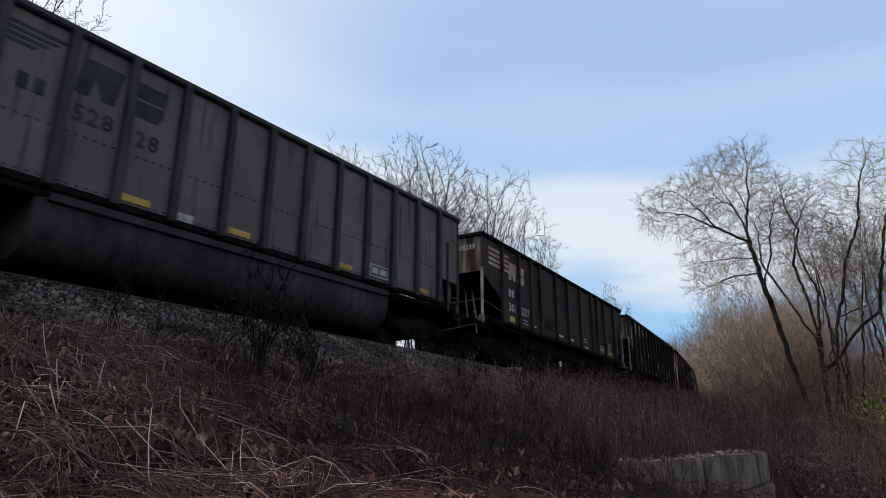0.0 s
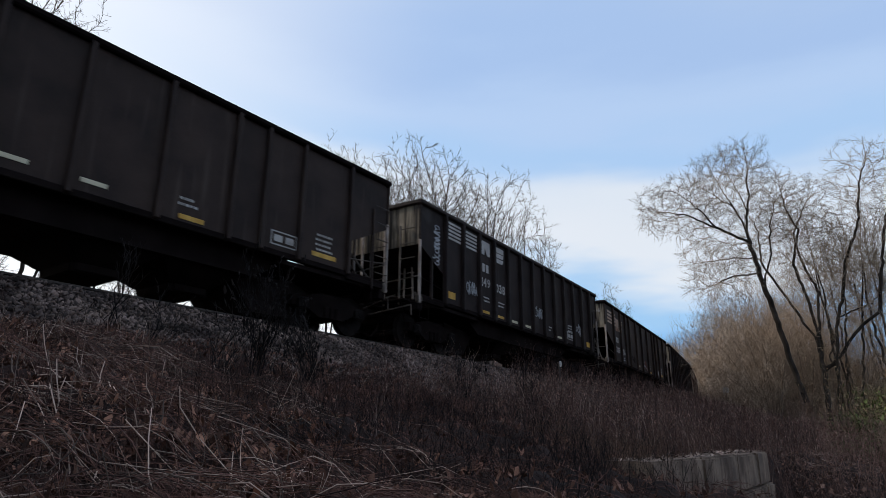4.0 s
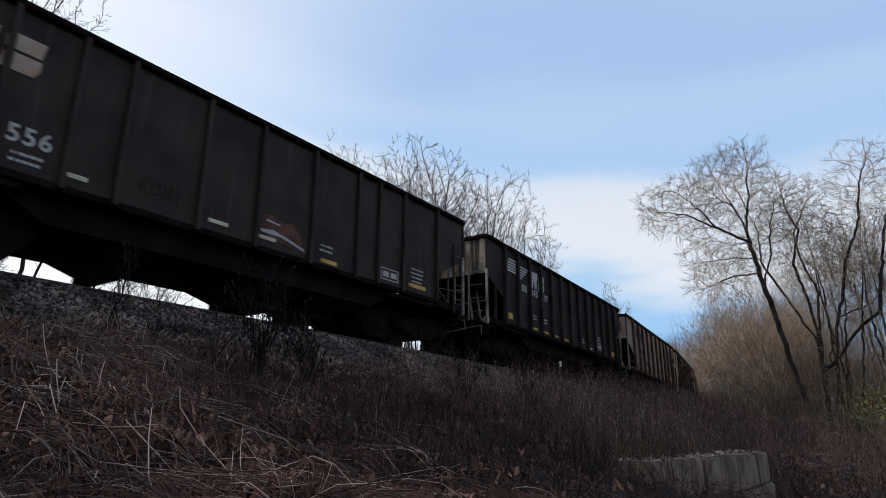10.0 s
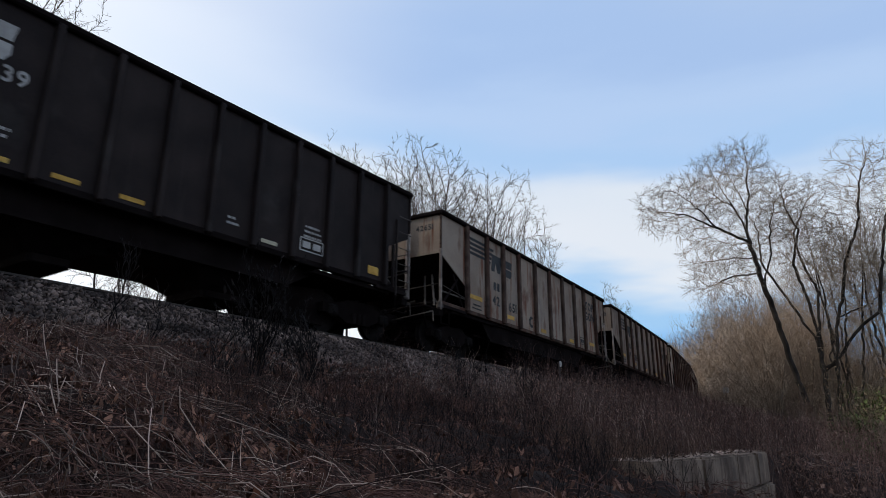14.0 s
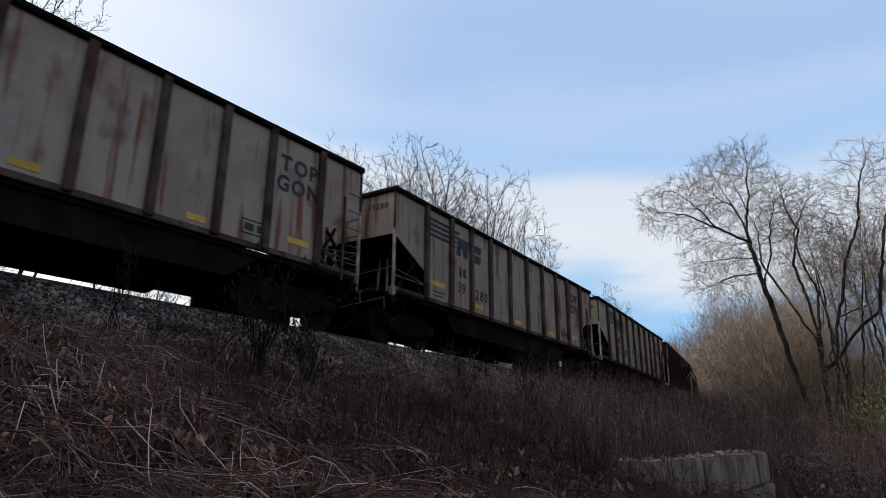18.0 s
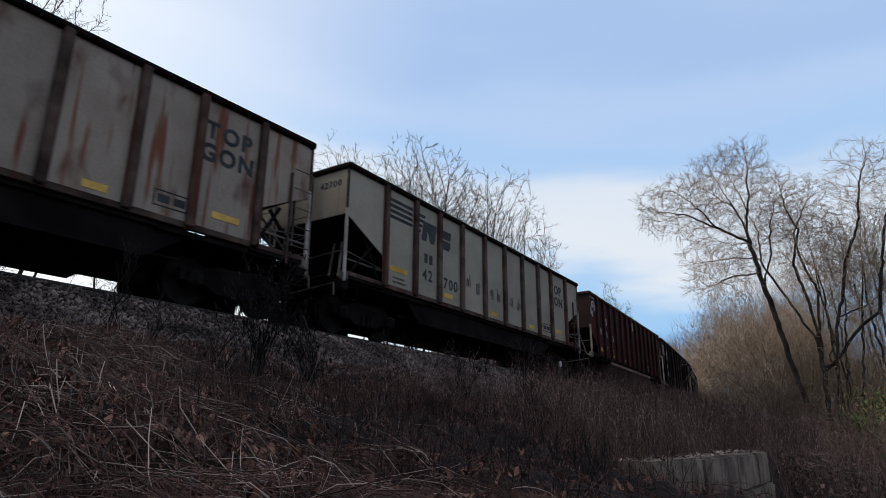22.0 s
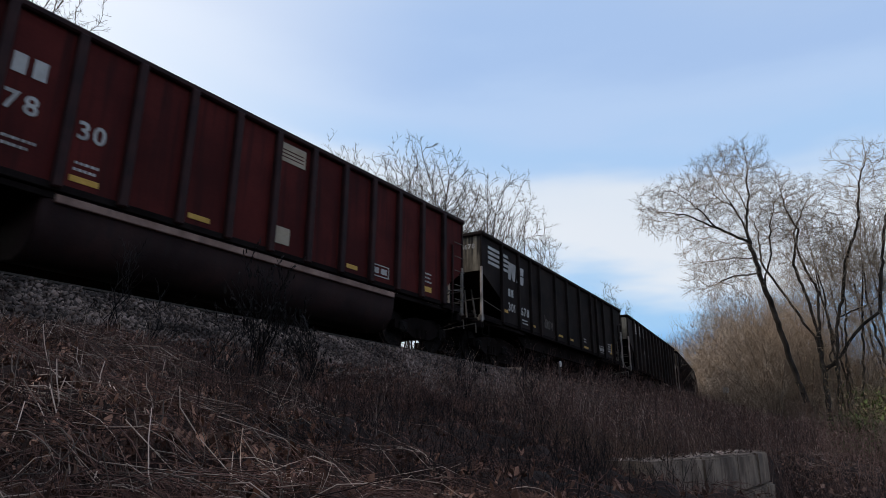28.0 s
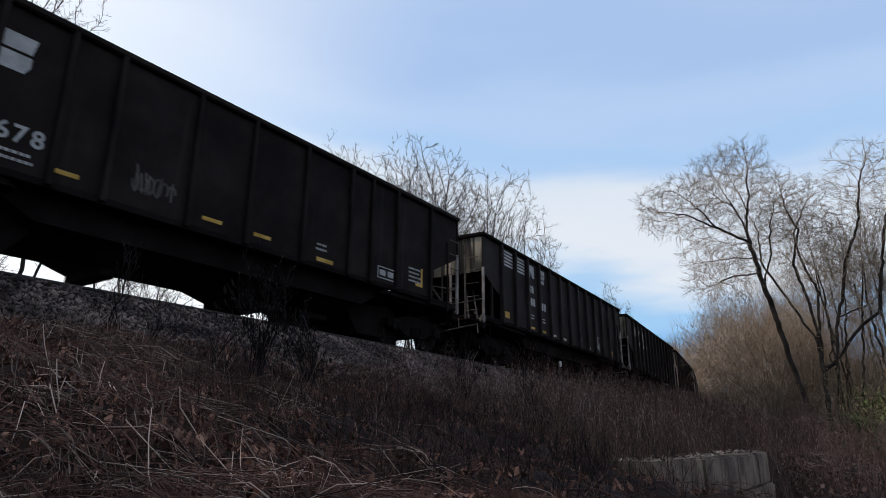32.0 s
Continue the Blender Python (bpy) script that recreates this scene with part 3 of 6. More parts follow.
def hose_mesh(x, sx):
    pts = [(x, -0.25, 0.75), (x + sx * 0.12, -0.27, 0.45), (x + sx * 0.35, -0.25, 0.22), (x + sx * 0.62, -0.15, 0.3)]
    v, f = tubes(np.array([pts]), np.full((1, 4), 0.03), 6)
    return fast_mesh("air_hose", v, f, UNDER, True)


TOP, SIDE = 3.95, 1.5
WHEELSETS, CARS = [], []


def coal_load(car, length):
    nx, ny = 60, 14
    xs, ys = np.linspace(0.12, length - 0.12, nx), np.linspace(-1.42, 1.42, ny)
    X, Y = np.meshgrid(xs, ys)
    Z = 3.66 + 0.26 * np.cos(Y / 1.42 * 1.45) * np.clip(np.minimum(X, length - X) / 1.6, 0, 1)
    Z += np.array([[0.12 * noise.noise((x * 0.9 + length * 7, y * 1.2, car_seed(car))) + 0.05 * noise.noise((x * 4, y * 4, 2.0)) for x in xs] for y in ys])
    idx = np.arange(nx * ny).reshape(ny, nx)
    f = np.stack([idx[:-1, :-1], idx[:-1, 1:], idx[1:, 1:], idx[1:, :-1]], -1).reshape(-1, 4)
    put("coal_load", fast_mesh("coal_load", np.stack([X, Y, Z], -1).reshape(-1, 3), f, COAL), car, label="heaped black coal")


def car_seed(car):
    return float(len(CARS)) * 3.7


def build_car(kind, u0, u1, paint, rib_mat, end_mat, label, chord_mat=None):
    """A coal car, its front end at x = 0 and its rear at x = u1 - u0, the near side towards -y, the rails' top at z = 0."""
    L = u1 - u0
    chord_mat = chord_mat or rib_mat
    car = new("gondola_car" if kind in ("tub", "flat") else "hopper_car")
    tagged(car, label, "rail car", "coal train")
    if kind == "bays":
        ribs = [v * L / 15.0 for v in (0, 1.4, 2.72, 3.74, 4.57, 6.1, 7.4, 8.87, 10.33, 11.1, 12.1, 13.6, 15.0)]
    elif kind == "ribbed":
        ribs = [0.0] + [1.25 + (L - 1.25) * i / 13 for i in range(14)]
    elif kind == "flat":
        ribs = [v * L / 14.3 for v in (0, 1.45, 2.72, 3.87, 5.08, 6.44, 7.78, 9.1, 10.4, 11.55, 12.95, 14.3)]
    else:
        ribs = [L * i / 14 for i in range(15)]
    slope_end = kind != "tub" or paint is MAROON
    lo = 2.68 if kind != "tub" else 2.35 if slope_end else 1.95
    bottom = 1.27
    n = len(ribs)
    cut = 0.5 if kind != "tub" else 0.75
    for side in (-1, 1):
        y = side * SIDE
        for i in range(n - 1):
            w = ribs[i + 1] - ribs[i]
            ends = i in (0, n - 2)
            if ends:
                hi = lo - cut * w if slope_end else lo
                o = [(-w / 2, lo if i == 0 else hi), (w / 2, hi if i == 0 else lo), (w / 2, TOP - 0.06), (-w / 2, TOP - 0.06)]
                key = (kind, round(w, 3), i == 0, paint.name)
            else:
                o = [(-w / 2, bottom), (w / 2, bottom), (w / 2, TOP - 0.06), (-w / 2, TOP - 0.06)]
                key = (round(w, 3), paint.name)
            if key not in MESH:
                MESH[key] = prism("side_panel", o, -0.012, 0.012, paint)
            put("side_panel", MESH[key], car, ((ribs[i] + ribs[i + 1]) / 2, y, 0))
        for i, x in enumerate(ribs):
            if i in (0, n - 1):
                continue
            low = bottom - 0.05
            key = ("rib", kind, rib_mat.name)
            if key not in MESH:
                if kind == "bays":
                    bm = box_bm(-0.045, 0.045, -0.05, 0.05, low - 2.6, TOP - 0.1 - 2.6, 0.012)
                elif kind == "ribbed":
                    bm = box_bm(-0.055, 0.055, -0.075, 0.075, low - 2.6, TOP - 0.1 - 2.6, 0.02)
                elif kind == "flat":
                    bm = box_bm(-0.085, 0.085, -0.06, 0.06, low - 2.6, TOP - 0.08 - 2.6, 0.025)
                else:
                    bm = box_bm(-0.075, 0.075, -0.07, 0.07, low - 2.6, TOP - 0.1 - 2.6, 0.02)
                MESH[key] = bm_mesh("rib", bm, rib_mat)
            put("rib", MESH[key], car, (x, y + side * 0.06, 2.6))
        box("top_chord", car, (L + 0.06, 0.16, 0.13), (L / 2, y + side * 0.03, TOP - 0.065), chord_mat, 0.03)
        x0, x1 = (0.0, L)
        box("side_sill", car, (x1 - x0, 0.1, 0.12), (L / 2, y - side * 0.02, bottom - 0.02), UNDER if kind != "flat" else rib_mat, 0.012)
        if kind == "flat":
            put("side_girder", prism("side_girder", [(3.2, 0.57), (L - 3.4, 0.57), (L - 2.5, bottom - 0.08), (2.5, bottom - 0.08)], y * 0.9 - 0.03, y * 0.9 + 0.03, UNDER), car)
        if kind == "tub":
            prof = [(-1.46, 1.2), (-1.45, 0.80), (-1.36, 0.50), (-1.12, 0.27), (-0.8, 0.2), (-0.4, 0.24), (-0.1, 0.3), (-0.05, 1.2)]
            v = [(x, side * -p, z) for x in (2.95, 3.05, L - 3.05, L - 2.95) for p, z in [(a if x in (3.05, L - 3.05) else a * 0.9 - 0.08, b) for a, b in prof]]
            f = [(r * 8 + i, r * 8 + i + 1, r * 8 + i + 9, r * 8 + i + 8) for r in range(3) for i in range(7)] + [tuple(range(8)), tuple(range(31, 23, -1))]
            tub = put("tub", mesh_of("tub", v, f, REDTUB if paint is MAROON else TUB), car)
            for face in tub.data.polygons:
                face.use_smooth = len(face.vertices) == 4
            # the maroon car's ledge carries its highlight as a pale colour
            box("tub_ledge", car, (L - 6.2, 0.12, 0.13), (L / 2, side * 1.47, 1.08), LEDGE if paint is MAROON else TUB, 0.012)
    for e, x in ((1, 0.0), (-1, L)):
        box("end_chord", car, (0.15, 2 * SIDE + 0.1, 0.13), (x + e * 0.02, 0, TOP - 0.065), chord_mat, 0.03)
        put("end_sheet", prism("end_sheet", [(x + e * 0.03, lo), (x + e * 0.06, lo), (x + e * 0.06, TOP - 0.1), (x + e * 0.03, TOP - 0.1)], -SIDE, SIDE, end_mat), car, label="dusty end sheet")
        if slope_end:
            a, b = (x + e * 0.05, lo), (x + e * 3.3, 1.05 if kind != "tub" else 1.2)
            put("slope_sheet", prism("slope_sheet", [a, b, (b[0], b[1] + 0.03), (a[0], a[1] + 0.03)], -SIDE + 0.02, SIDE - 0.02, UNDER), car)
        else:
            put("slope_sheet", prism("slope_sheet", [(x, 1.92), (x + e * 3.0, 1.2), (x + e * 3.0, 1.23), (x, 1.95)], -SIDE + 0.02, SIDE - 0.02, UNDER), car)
        for y in (-SIDE - 0.02, SIDE + 0.02):
            z0 = lo + 0.12
            box("corner_post", car, (0.065, 0.075, z0 - 1.05), (x + e * 0.02, y, (z0 + 1.05) / 2), PALEPOST if slope_end else rib_mat, 0.015, "dusty steel corner post")
            box("corner_angle", car, (0.05, 0.06, TOP - 0.1 - z0), (x + e * 0.015, y, (TOP - 0.1 + z0) / 2), rib_mat, 0.01)
            box("corner_cap", car, (0.2, 0.2, 0.17), (x + e * 0.05, y * 0.985, TOP - 0.075), chord_mat, 0.05)
            box("corner_casting", car, (0.2, 0.16, 0.24), (x + e * 0.06, y * 0.97, 1.18), POST, 0.05, "worn steel corner casting")
            for k in range(5):
                box("rung_end", car, (0.03, 0.04, 0.022), (x - e * 0.008, y, lo + 0.25 + k * (TOP - lo - 0.5) / 4), UNDER, 0.004)
        for y in (-0.38, 0.42):
            box("end_post", car, (0.06, 0.07, 2.75), (x - e * 0.03, y, 2.45), PALEPOST, 0.015, "dusty steel end post")
        if slope_end:
            for y in (-SIDE, SIDE):
                bar("hand_rail", car, (x + e * 0.03, y, 1.78), (x + e * ribs[1], y * 0.995, 1.62), 0.014, UNDER if kind == "ribbed" else POST, 5)
            bar("hand_rail", car, (x - e * 0.02, -SIDE, 1.78), (x - e * 0.02, -0.38, 1.72), 0.017, POST, 5)
            bar("air_pipe", car, (x + e * 0.25, -1.35, 1.27), (x + e * 1.2, -1.2, 1.3), 0.03, POST, 6)
            bar("air_pipe", car, (x + e * 0.3, -1.3, 1.3), (x + e * 0.5, -0.2, 1.42), 0.035, UNDER, 6)
            for y0, y1 in ((-1.25, -0.75), (-0.95, -0.5), (0.6, 1.1)):
                bar("brace", car, (x + e * 0.12, y0, 1.2), (x + e * 0.75, y1, 2.28), 0.03, POST, 5)
            box("valve_box", car, (1.1, 0.55, 0.32), (x + e * 1.25, -0.55, 1.36), UNDER, 0.05)
            box("brake_chest", car, (1.3, 0.5, 0.3), (x + e * 1.45, 0.6, 1.34), UNDER, 0.05)
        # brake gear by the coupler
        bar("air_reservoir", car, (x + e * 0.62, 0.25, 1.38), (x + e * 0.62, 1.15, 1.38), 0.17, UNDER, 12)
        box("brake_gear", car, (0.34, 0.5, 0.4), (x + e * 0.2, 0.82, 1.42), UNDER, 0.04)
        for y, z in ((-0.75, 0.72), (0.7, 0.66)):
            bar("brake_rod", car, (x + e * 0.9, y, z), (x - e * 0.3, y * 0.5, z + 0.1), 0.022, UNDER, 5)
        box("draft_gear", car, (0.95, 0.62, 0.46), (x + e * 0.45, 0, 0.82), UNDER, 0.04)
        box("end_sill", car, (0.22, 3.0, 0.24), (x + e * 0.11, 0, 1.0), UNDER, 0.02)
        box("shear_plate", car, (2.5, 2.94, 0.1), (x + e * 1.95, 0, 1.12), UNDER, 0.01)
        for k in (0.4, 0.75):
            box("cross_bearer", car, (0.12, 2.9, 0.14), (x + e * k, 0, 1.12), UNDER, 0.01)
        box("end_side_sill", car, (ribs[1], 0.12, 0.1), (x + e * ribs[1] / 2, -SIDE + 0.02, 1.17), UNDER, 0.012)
        for y in (-0.3, 0.3):
            bar("brace", car, (x + e * 0.1, y * 4.6, 1.15), (x + e * 1.5, y * 1.2, 1.75), 0.035, POST, 5)
        if kind == "flat":
            for y in (-SIDE + 0.03, SIDE - 0.03):
                bar("rail_bar", car, (x + e * 0.05, y, 1.6), (x + e * 1.45, y, 1.6), 0.025, POST, 5)
                bar("brace", car, (x + e * 0.15, y, 1.2), (x + e * 1.0, y, 2.1), 0.04, UNDER, 5)
                bar("brace", car, (x + e * 1.35, y, 1.2), (x + e * 0.75, y, 2.2), 0.04, UNDER, 5)
        elif kind == "ribbed":
            box("strut", car, (0.07, 0.08, 1.1), (x + e * 0.62, -SIDE, 1.8), paint, 0.012)
        # ladder and grab irons by the corner
        for k in range(5):
            z = 1.45 + k * 0.42
            near = -1 if kind == "ribbed" or e == -1 else 1
            bar("grab_iron", car, (x - e * 0.09, near * (SIDE - 0.08), z), (x - e * 0.09, near * 0.95, z), 0.014, POST, 4)
            if e == -1:
                bar("grab_iron", car, (x + e * 0.04, -SIDE - 0.11, z), (x + e * 0.52, -SIDE - 0.11, z), 0.014, POST, 4)
        box("ladder_stile", car, (0.05, 0.05, 2.2), (x - e * 0.07, near * 0.93, 2.15), POST, 0.01)
        if e == -1:
            box("ladder_stile", car, (0.05, 0.05, 2.0), (x + e * 0.55, -SIDE - 0.05, 2.05), rib_mat, 0.01)
        bar("step", car, (x + e * 0.08, -SIDE, 0.68), (x + e * 0.5, -SIDE, 0.68), 0.016, UNDER, 4)
        bar("step", car, (x + e * 0.08, -SIDE, 0.68), (x + e * 0.08, -SIDE, 1.1), 0.014, UNDER, 4)
        bar("step", car, (x + e * 0.5, -SIDE, 0.68), (x + e * 0.5, -SIDE, 1.1), 0.014, UNDER, 4)
        # step-over platform, cut lever, coupler and hoses
        box("end_platform", car, (0.3, 2.5, 0.05), (x - e * 0.15, 0.0, 1.14), UNDER, 0.01)
        box("striker", car, (0.16, 0.7, 0.5), (x + e * 0.02, 0, 0.86), UNDER, 0.03)
        bar("cut_lever", car, (x - e * 0.2, -1.42, 0.98), (x - e * 0.42, -0.2, 0.8), 0.018, POST, 5)
        bar("cut_lever_end", car, (x - e * 0.2, -1.42, 0.98), (x - e * 0.2, -1.44, 0.7), 0.018, POST, 5)
        bar("brake_rod", car, (x + e * 0.2, 0.55, 0.72), (x - e * 0.5, 0.3, 0.6), 0.025, UNDER, 5)
        for y in (-1.1, 1.1):
            bar("platform_strut", car, (x - e * 0.26, y, 1.12), (x + e * 0.3, y * 0.8, 0.62), 0.03, UNDER, 5)
        box("coupler", car, (0.75, 0.26, 0.26), (x - e * 0.32, 0, 0.86), UNDER, 0.04)
        box("coupler_head", car, (0.26, 0.46, 0.36), (x - e * 0.62, 0.04 * e, 0.86), UNDER, 0.05)
        put("air_hose", hose_mesh(x, -e), car)
        if kind in ("bays", "flat") and e == 1:
            box("brake_platform", car, (0.3, 0.9, 0.05), (x - 0.12, 0.6, 1.3), UNDER, 0.01)
    depth = 0.42 if kind == "flat" else 0.84
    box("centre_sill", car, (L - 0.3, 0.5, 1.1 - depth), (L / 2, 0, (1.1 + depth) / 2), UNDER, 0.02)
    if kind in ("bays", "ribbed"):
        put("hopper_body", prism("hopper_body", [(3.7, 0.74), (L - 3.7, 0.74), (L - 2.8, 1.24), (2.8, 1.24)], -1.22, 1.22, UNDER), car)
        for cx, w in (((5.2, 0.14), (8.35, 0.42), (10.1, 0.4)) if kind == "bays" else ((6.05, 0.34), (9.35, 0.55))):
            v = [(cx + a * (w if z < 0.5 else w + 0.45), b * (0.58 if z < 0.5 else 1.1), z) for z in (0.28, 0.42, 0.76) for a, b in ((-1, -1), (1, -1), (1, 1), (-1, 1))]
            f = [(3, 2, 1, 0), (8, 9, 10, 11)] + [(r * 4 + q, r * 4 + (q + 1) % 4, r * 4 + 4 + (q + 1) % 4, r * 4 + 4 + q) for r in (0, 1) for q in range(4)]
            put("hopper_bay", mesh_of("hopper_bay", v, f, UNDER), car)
            for side in (-1, 1):
                box("hopper_door", car, (w * 1.7, 0.04, 0.13), (cx, side * 0.61, 0.36), UNDER, 0.01)
        for x, e in ((0.0, 1), (L, -1)):
            put("lever_guard", prism("lever_guard", [(x + e * 2.3, 0.95), (x + e * 2.3, 0.12), (x + e * 3.4, 0.12), (x + e * 3.95, 0.8)][::e], -0.85, 0.85, UNDER), car)
        if kind == "ribbed":
            box("brake_rigging", car, (0.4, 1.6, 0.25), (L / 2 - 0.4, 0, 0.7), UNDER, 0.03)
        if kind == "bays":
            bar("brake_cylinder", car, (1.3, -0.8, 1.35), (2.0, -0.8, 1.3), 0.15, UNDER, 10)
    else:
        box("floor", car, (L - 6.2, 2 * SIDE - 0.1, 0.08), (L / 2, 0, 1.15), UNDER, 0.01)
        if kind == "flat":
            for k in range(6):
                box("cross_bearer", car, (0.16, 2.7, 0.28), (3.2 + k * (L - 6.4) / 5, 0, 0.97), UNDER, 0.02)
            bar("brake_pipe", car, (2.6, -1.1, 0.72), (L - 2.6, -1.1, 0.72), 0.03, UNDER, 5)
    coal_load(car, L)
    for x in (1.375, L - 1.375):
        WHEELSETS.extend(truck(car, x))
    CARS.append((car, u0, L))
    return car


def hopper_marks(car, a, b, mat, top_mat=None, hook=False, seed=1):
    top_mat = top_mat or mat
    end_words(car, a + b, -0.95, 3.5, 0.15, CREAM)
    stripes(car, 0.5, 1.28, 3.26, top_mat, 4, 0.165, 0.0, 0.0, 0.095)
    stripes(car, 1.42, 1.95, 3.26, top_mat, 4, 0.165, 0.0, -0.07, 0.095)
    emblem(car, 1.92, 3.1, 0.62, 0.6, top_mat)
    pair_bars(car, 2.1, 2.34, 0.25, mat)
    words(car, a, 2.14, 1.86, 0.27, mat)
    words(car, b, 3.2, 1.87, 0.27, mat)
    small_print(car, 3.2, 1.6, mat, 2, 0.5)
    if hook:
        flat("yellow_mark", car, [[(1.42, 1.62), (1.85, 1.62), (1.85, 1.72), (1.53, 1.72), (1.53, 2.2), (1.42, 2.2)]], YELLOW)
    elif a == "301":
        mark(car, 2.14, 1.47, 0.4, 0.18, YELLOW)
    for x in (4.0, 6.7, 7.9):
        mark(car, x * 0.97, 1.5, 0.42, 0.075, YELLOW if hook else WHITEREF)
    mark(car, 9.4, 1.4, 0.5, 0.09, YELLOW)
    small_print(car, 9.3, 1.76, mat, 2, 0.4)
    frame_mark(car, 11.52, 1.56, mat)
    small_print(car, 12.65, 1.95, mat, 4, 0.55)
    if hook:
        flat("yellow_mark", car, [[(12.7, 1.5), (13.0, 1.5), (13.0, 2.0), (12.93, 2.0), (12.93, 1.57), (12.7, 1.57)]], YELLOW)
    else:
        mark(car, 12.66, 1.48, 0.72, 0.1, YELLOW)
    scrawl(car, 5.3, 1.75, 0.8, 0.4, BROWN if not hook else POST, seed)


def ribbed_marks(car, a, b, tags, slant, seed):
    if slant:
        stripes(car, 1.62, 2.2, 3.3, CREAM, 5, 0.1, 0.05, 0.0, 0.06)
        stripes(car, 2.42, 3.2, 3.22, CREAM, 5, 0.1, 0.0, 0.14, 0.06)
        emblem(car, 3.42, 3.2, 0.62, 0.6, CREAM)
        pair_bars(car, 2.85, 2.72, 0.24, CREAM)
        figures(car, a, 3.78, 2.72, 0.25, CREAM)
        figures(car, b, 4.66, 2.72, 0.25, CREAM)
    else:
        stripes(car, 1.33, 2.17, 3.45, CREAM, 5, 0.115, 0.0, 0.0, 0.065)
        stripes(car, 2.38, 3.14, 3.45, CREAM, 5, 0.115, 0.0, 0.0, 0.065)
        flat("emblem_block", car, [[(3.36, 3.25), (3.62, 3.25), (3.68, 3.7), (3.36, 3.7)], [(3.64, 3.5), (3.8, 3.25), (3.98, 3.25), (3.98, 3.7), (3.84, 3.7), (3.7, 3.7)]], CREAM)
        flat("emblem_block", car, [[(4.38, 3.55), (4.95, 3.55), (4.95, 3.72), (4.46, 3.72)], [(4.36, 3.38), (4.9, 3.38), (4.96, 3.52), (4.4, 3.52)], [(4.34, 3.2), (4.86, 3.2), (4.92, 3.34), (4.36, 3.34)]], CREAM)
        pair_bars(car, 3.68, 2.82, 0.26, CREAM)
        figures(car, a, 3.7, 2.36, 0.27, CREAM)
        figures(car, b, 4.68, 2.34, 0.27, CREAM)
    small_print(car, 3.72, 1.9, CREAM, 2, 0.38)
    small_print(car, 4.72, 1.9, CREAM, 2, 0.42)
    mark(car, 1.62, 1.56, 0.46, 0.2, YELLOW)
    for x, m in ((3.7, YELLOW), (4.7, YELLOW), (5.7, YELLOW if slant else WHITEREF), (6.75, YELLOW if slant else WHITEREF), (9.6, WHITEREF)):
        mark(car, x, 1.42, 0.42, 0.08, m)
    frame_mark(car, 10.75, 1.62, CREAM)
    small_print(car, 10.75, 2.05, CREAM, 3, 0.5)
    small_print(car, 8.7, 1.7, CREAM, 2, 0.3)
    mark(car, 12.75, 1.52, 0.36, 0.2, YELLOW)
    if tags:
        scrawl(car, 0.86, 2.85, 0.34, 1.15, GRAFFITI, seed, True)
        for x, z in ((2.85, 2.0), (7.75, 2.05), (11.8, 2.0)):
            scrawl(car, x, z, 0.72, 0.45, GRAFFITI, seed + x)


def tan_marks(car, a, b, seed):
    end_words(car, a + b, -0.95, 3.5, 0.16, INK)
    stripes(car, 1.62, 2.62, 3.3, INK, 4, 0.15, 0.0, 0.0, 0.085)
    stripes(car, 2.82, 3.2, 3.26, INK, 4, 0.15, 0.0, 0.07, 0.085)
    emblem(car, 3.05, 3.12, 0.74, 0.56, INK)
    pair_bars(car, 3.4, 2.36, 0.26, INK)
    words(car, a, 3.35, 1.9, 0.3, INK)
    words(car, b, 4.54, 1.87, 0.3, INK)
    for x, z, w in ((2.05, 1.75, 0.75), (4.4, 1.52, 0.5), (7.1, 1.45, 0.45), (9.9, 1.45, 0.4), (12.3, 1.6, 0.6)):
        mark(car, x, z, w, 0.13, YELLOW)
    small_print(car, 2.1, 1.55, INK, 2, 0.6)
    frame_mark(car, 11.2, 1.6, INK)
    words(car, "TOP", 12.2, 3.24, 0.33, INK, "letter")
    words(car, "GON", 12.2, 2.78, 0.33, INK, "letter")
    if seed == 8:
        # faint wide-set strokes over three panels
        for x, z, w in ((5.55, 2.16, 0.22), (6.1, 2.05, 0.22), (7.0, 2.06, 0.2), (7.45, 2.04, 0.2), (8.35, 2.06, 0.24), (8.9, 2.0, 0.24)):
            scrawl(car, x, z, w, 0.38, DULLSPRAY, seed + x)
    elif seed == 6:
        flat("black_graffiti", car, arc_band(6.05, 1.62, 0.1, 0.2, 60, 300) + arc_band(6.45, 1.62, 0.08, 0.2, -150, 150), INK, label="black sprayed rings")


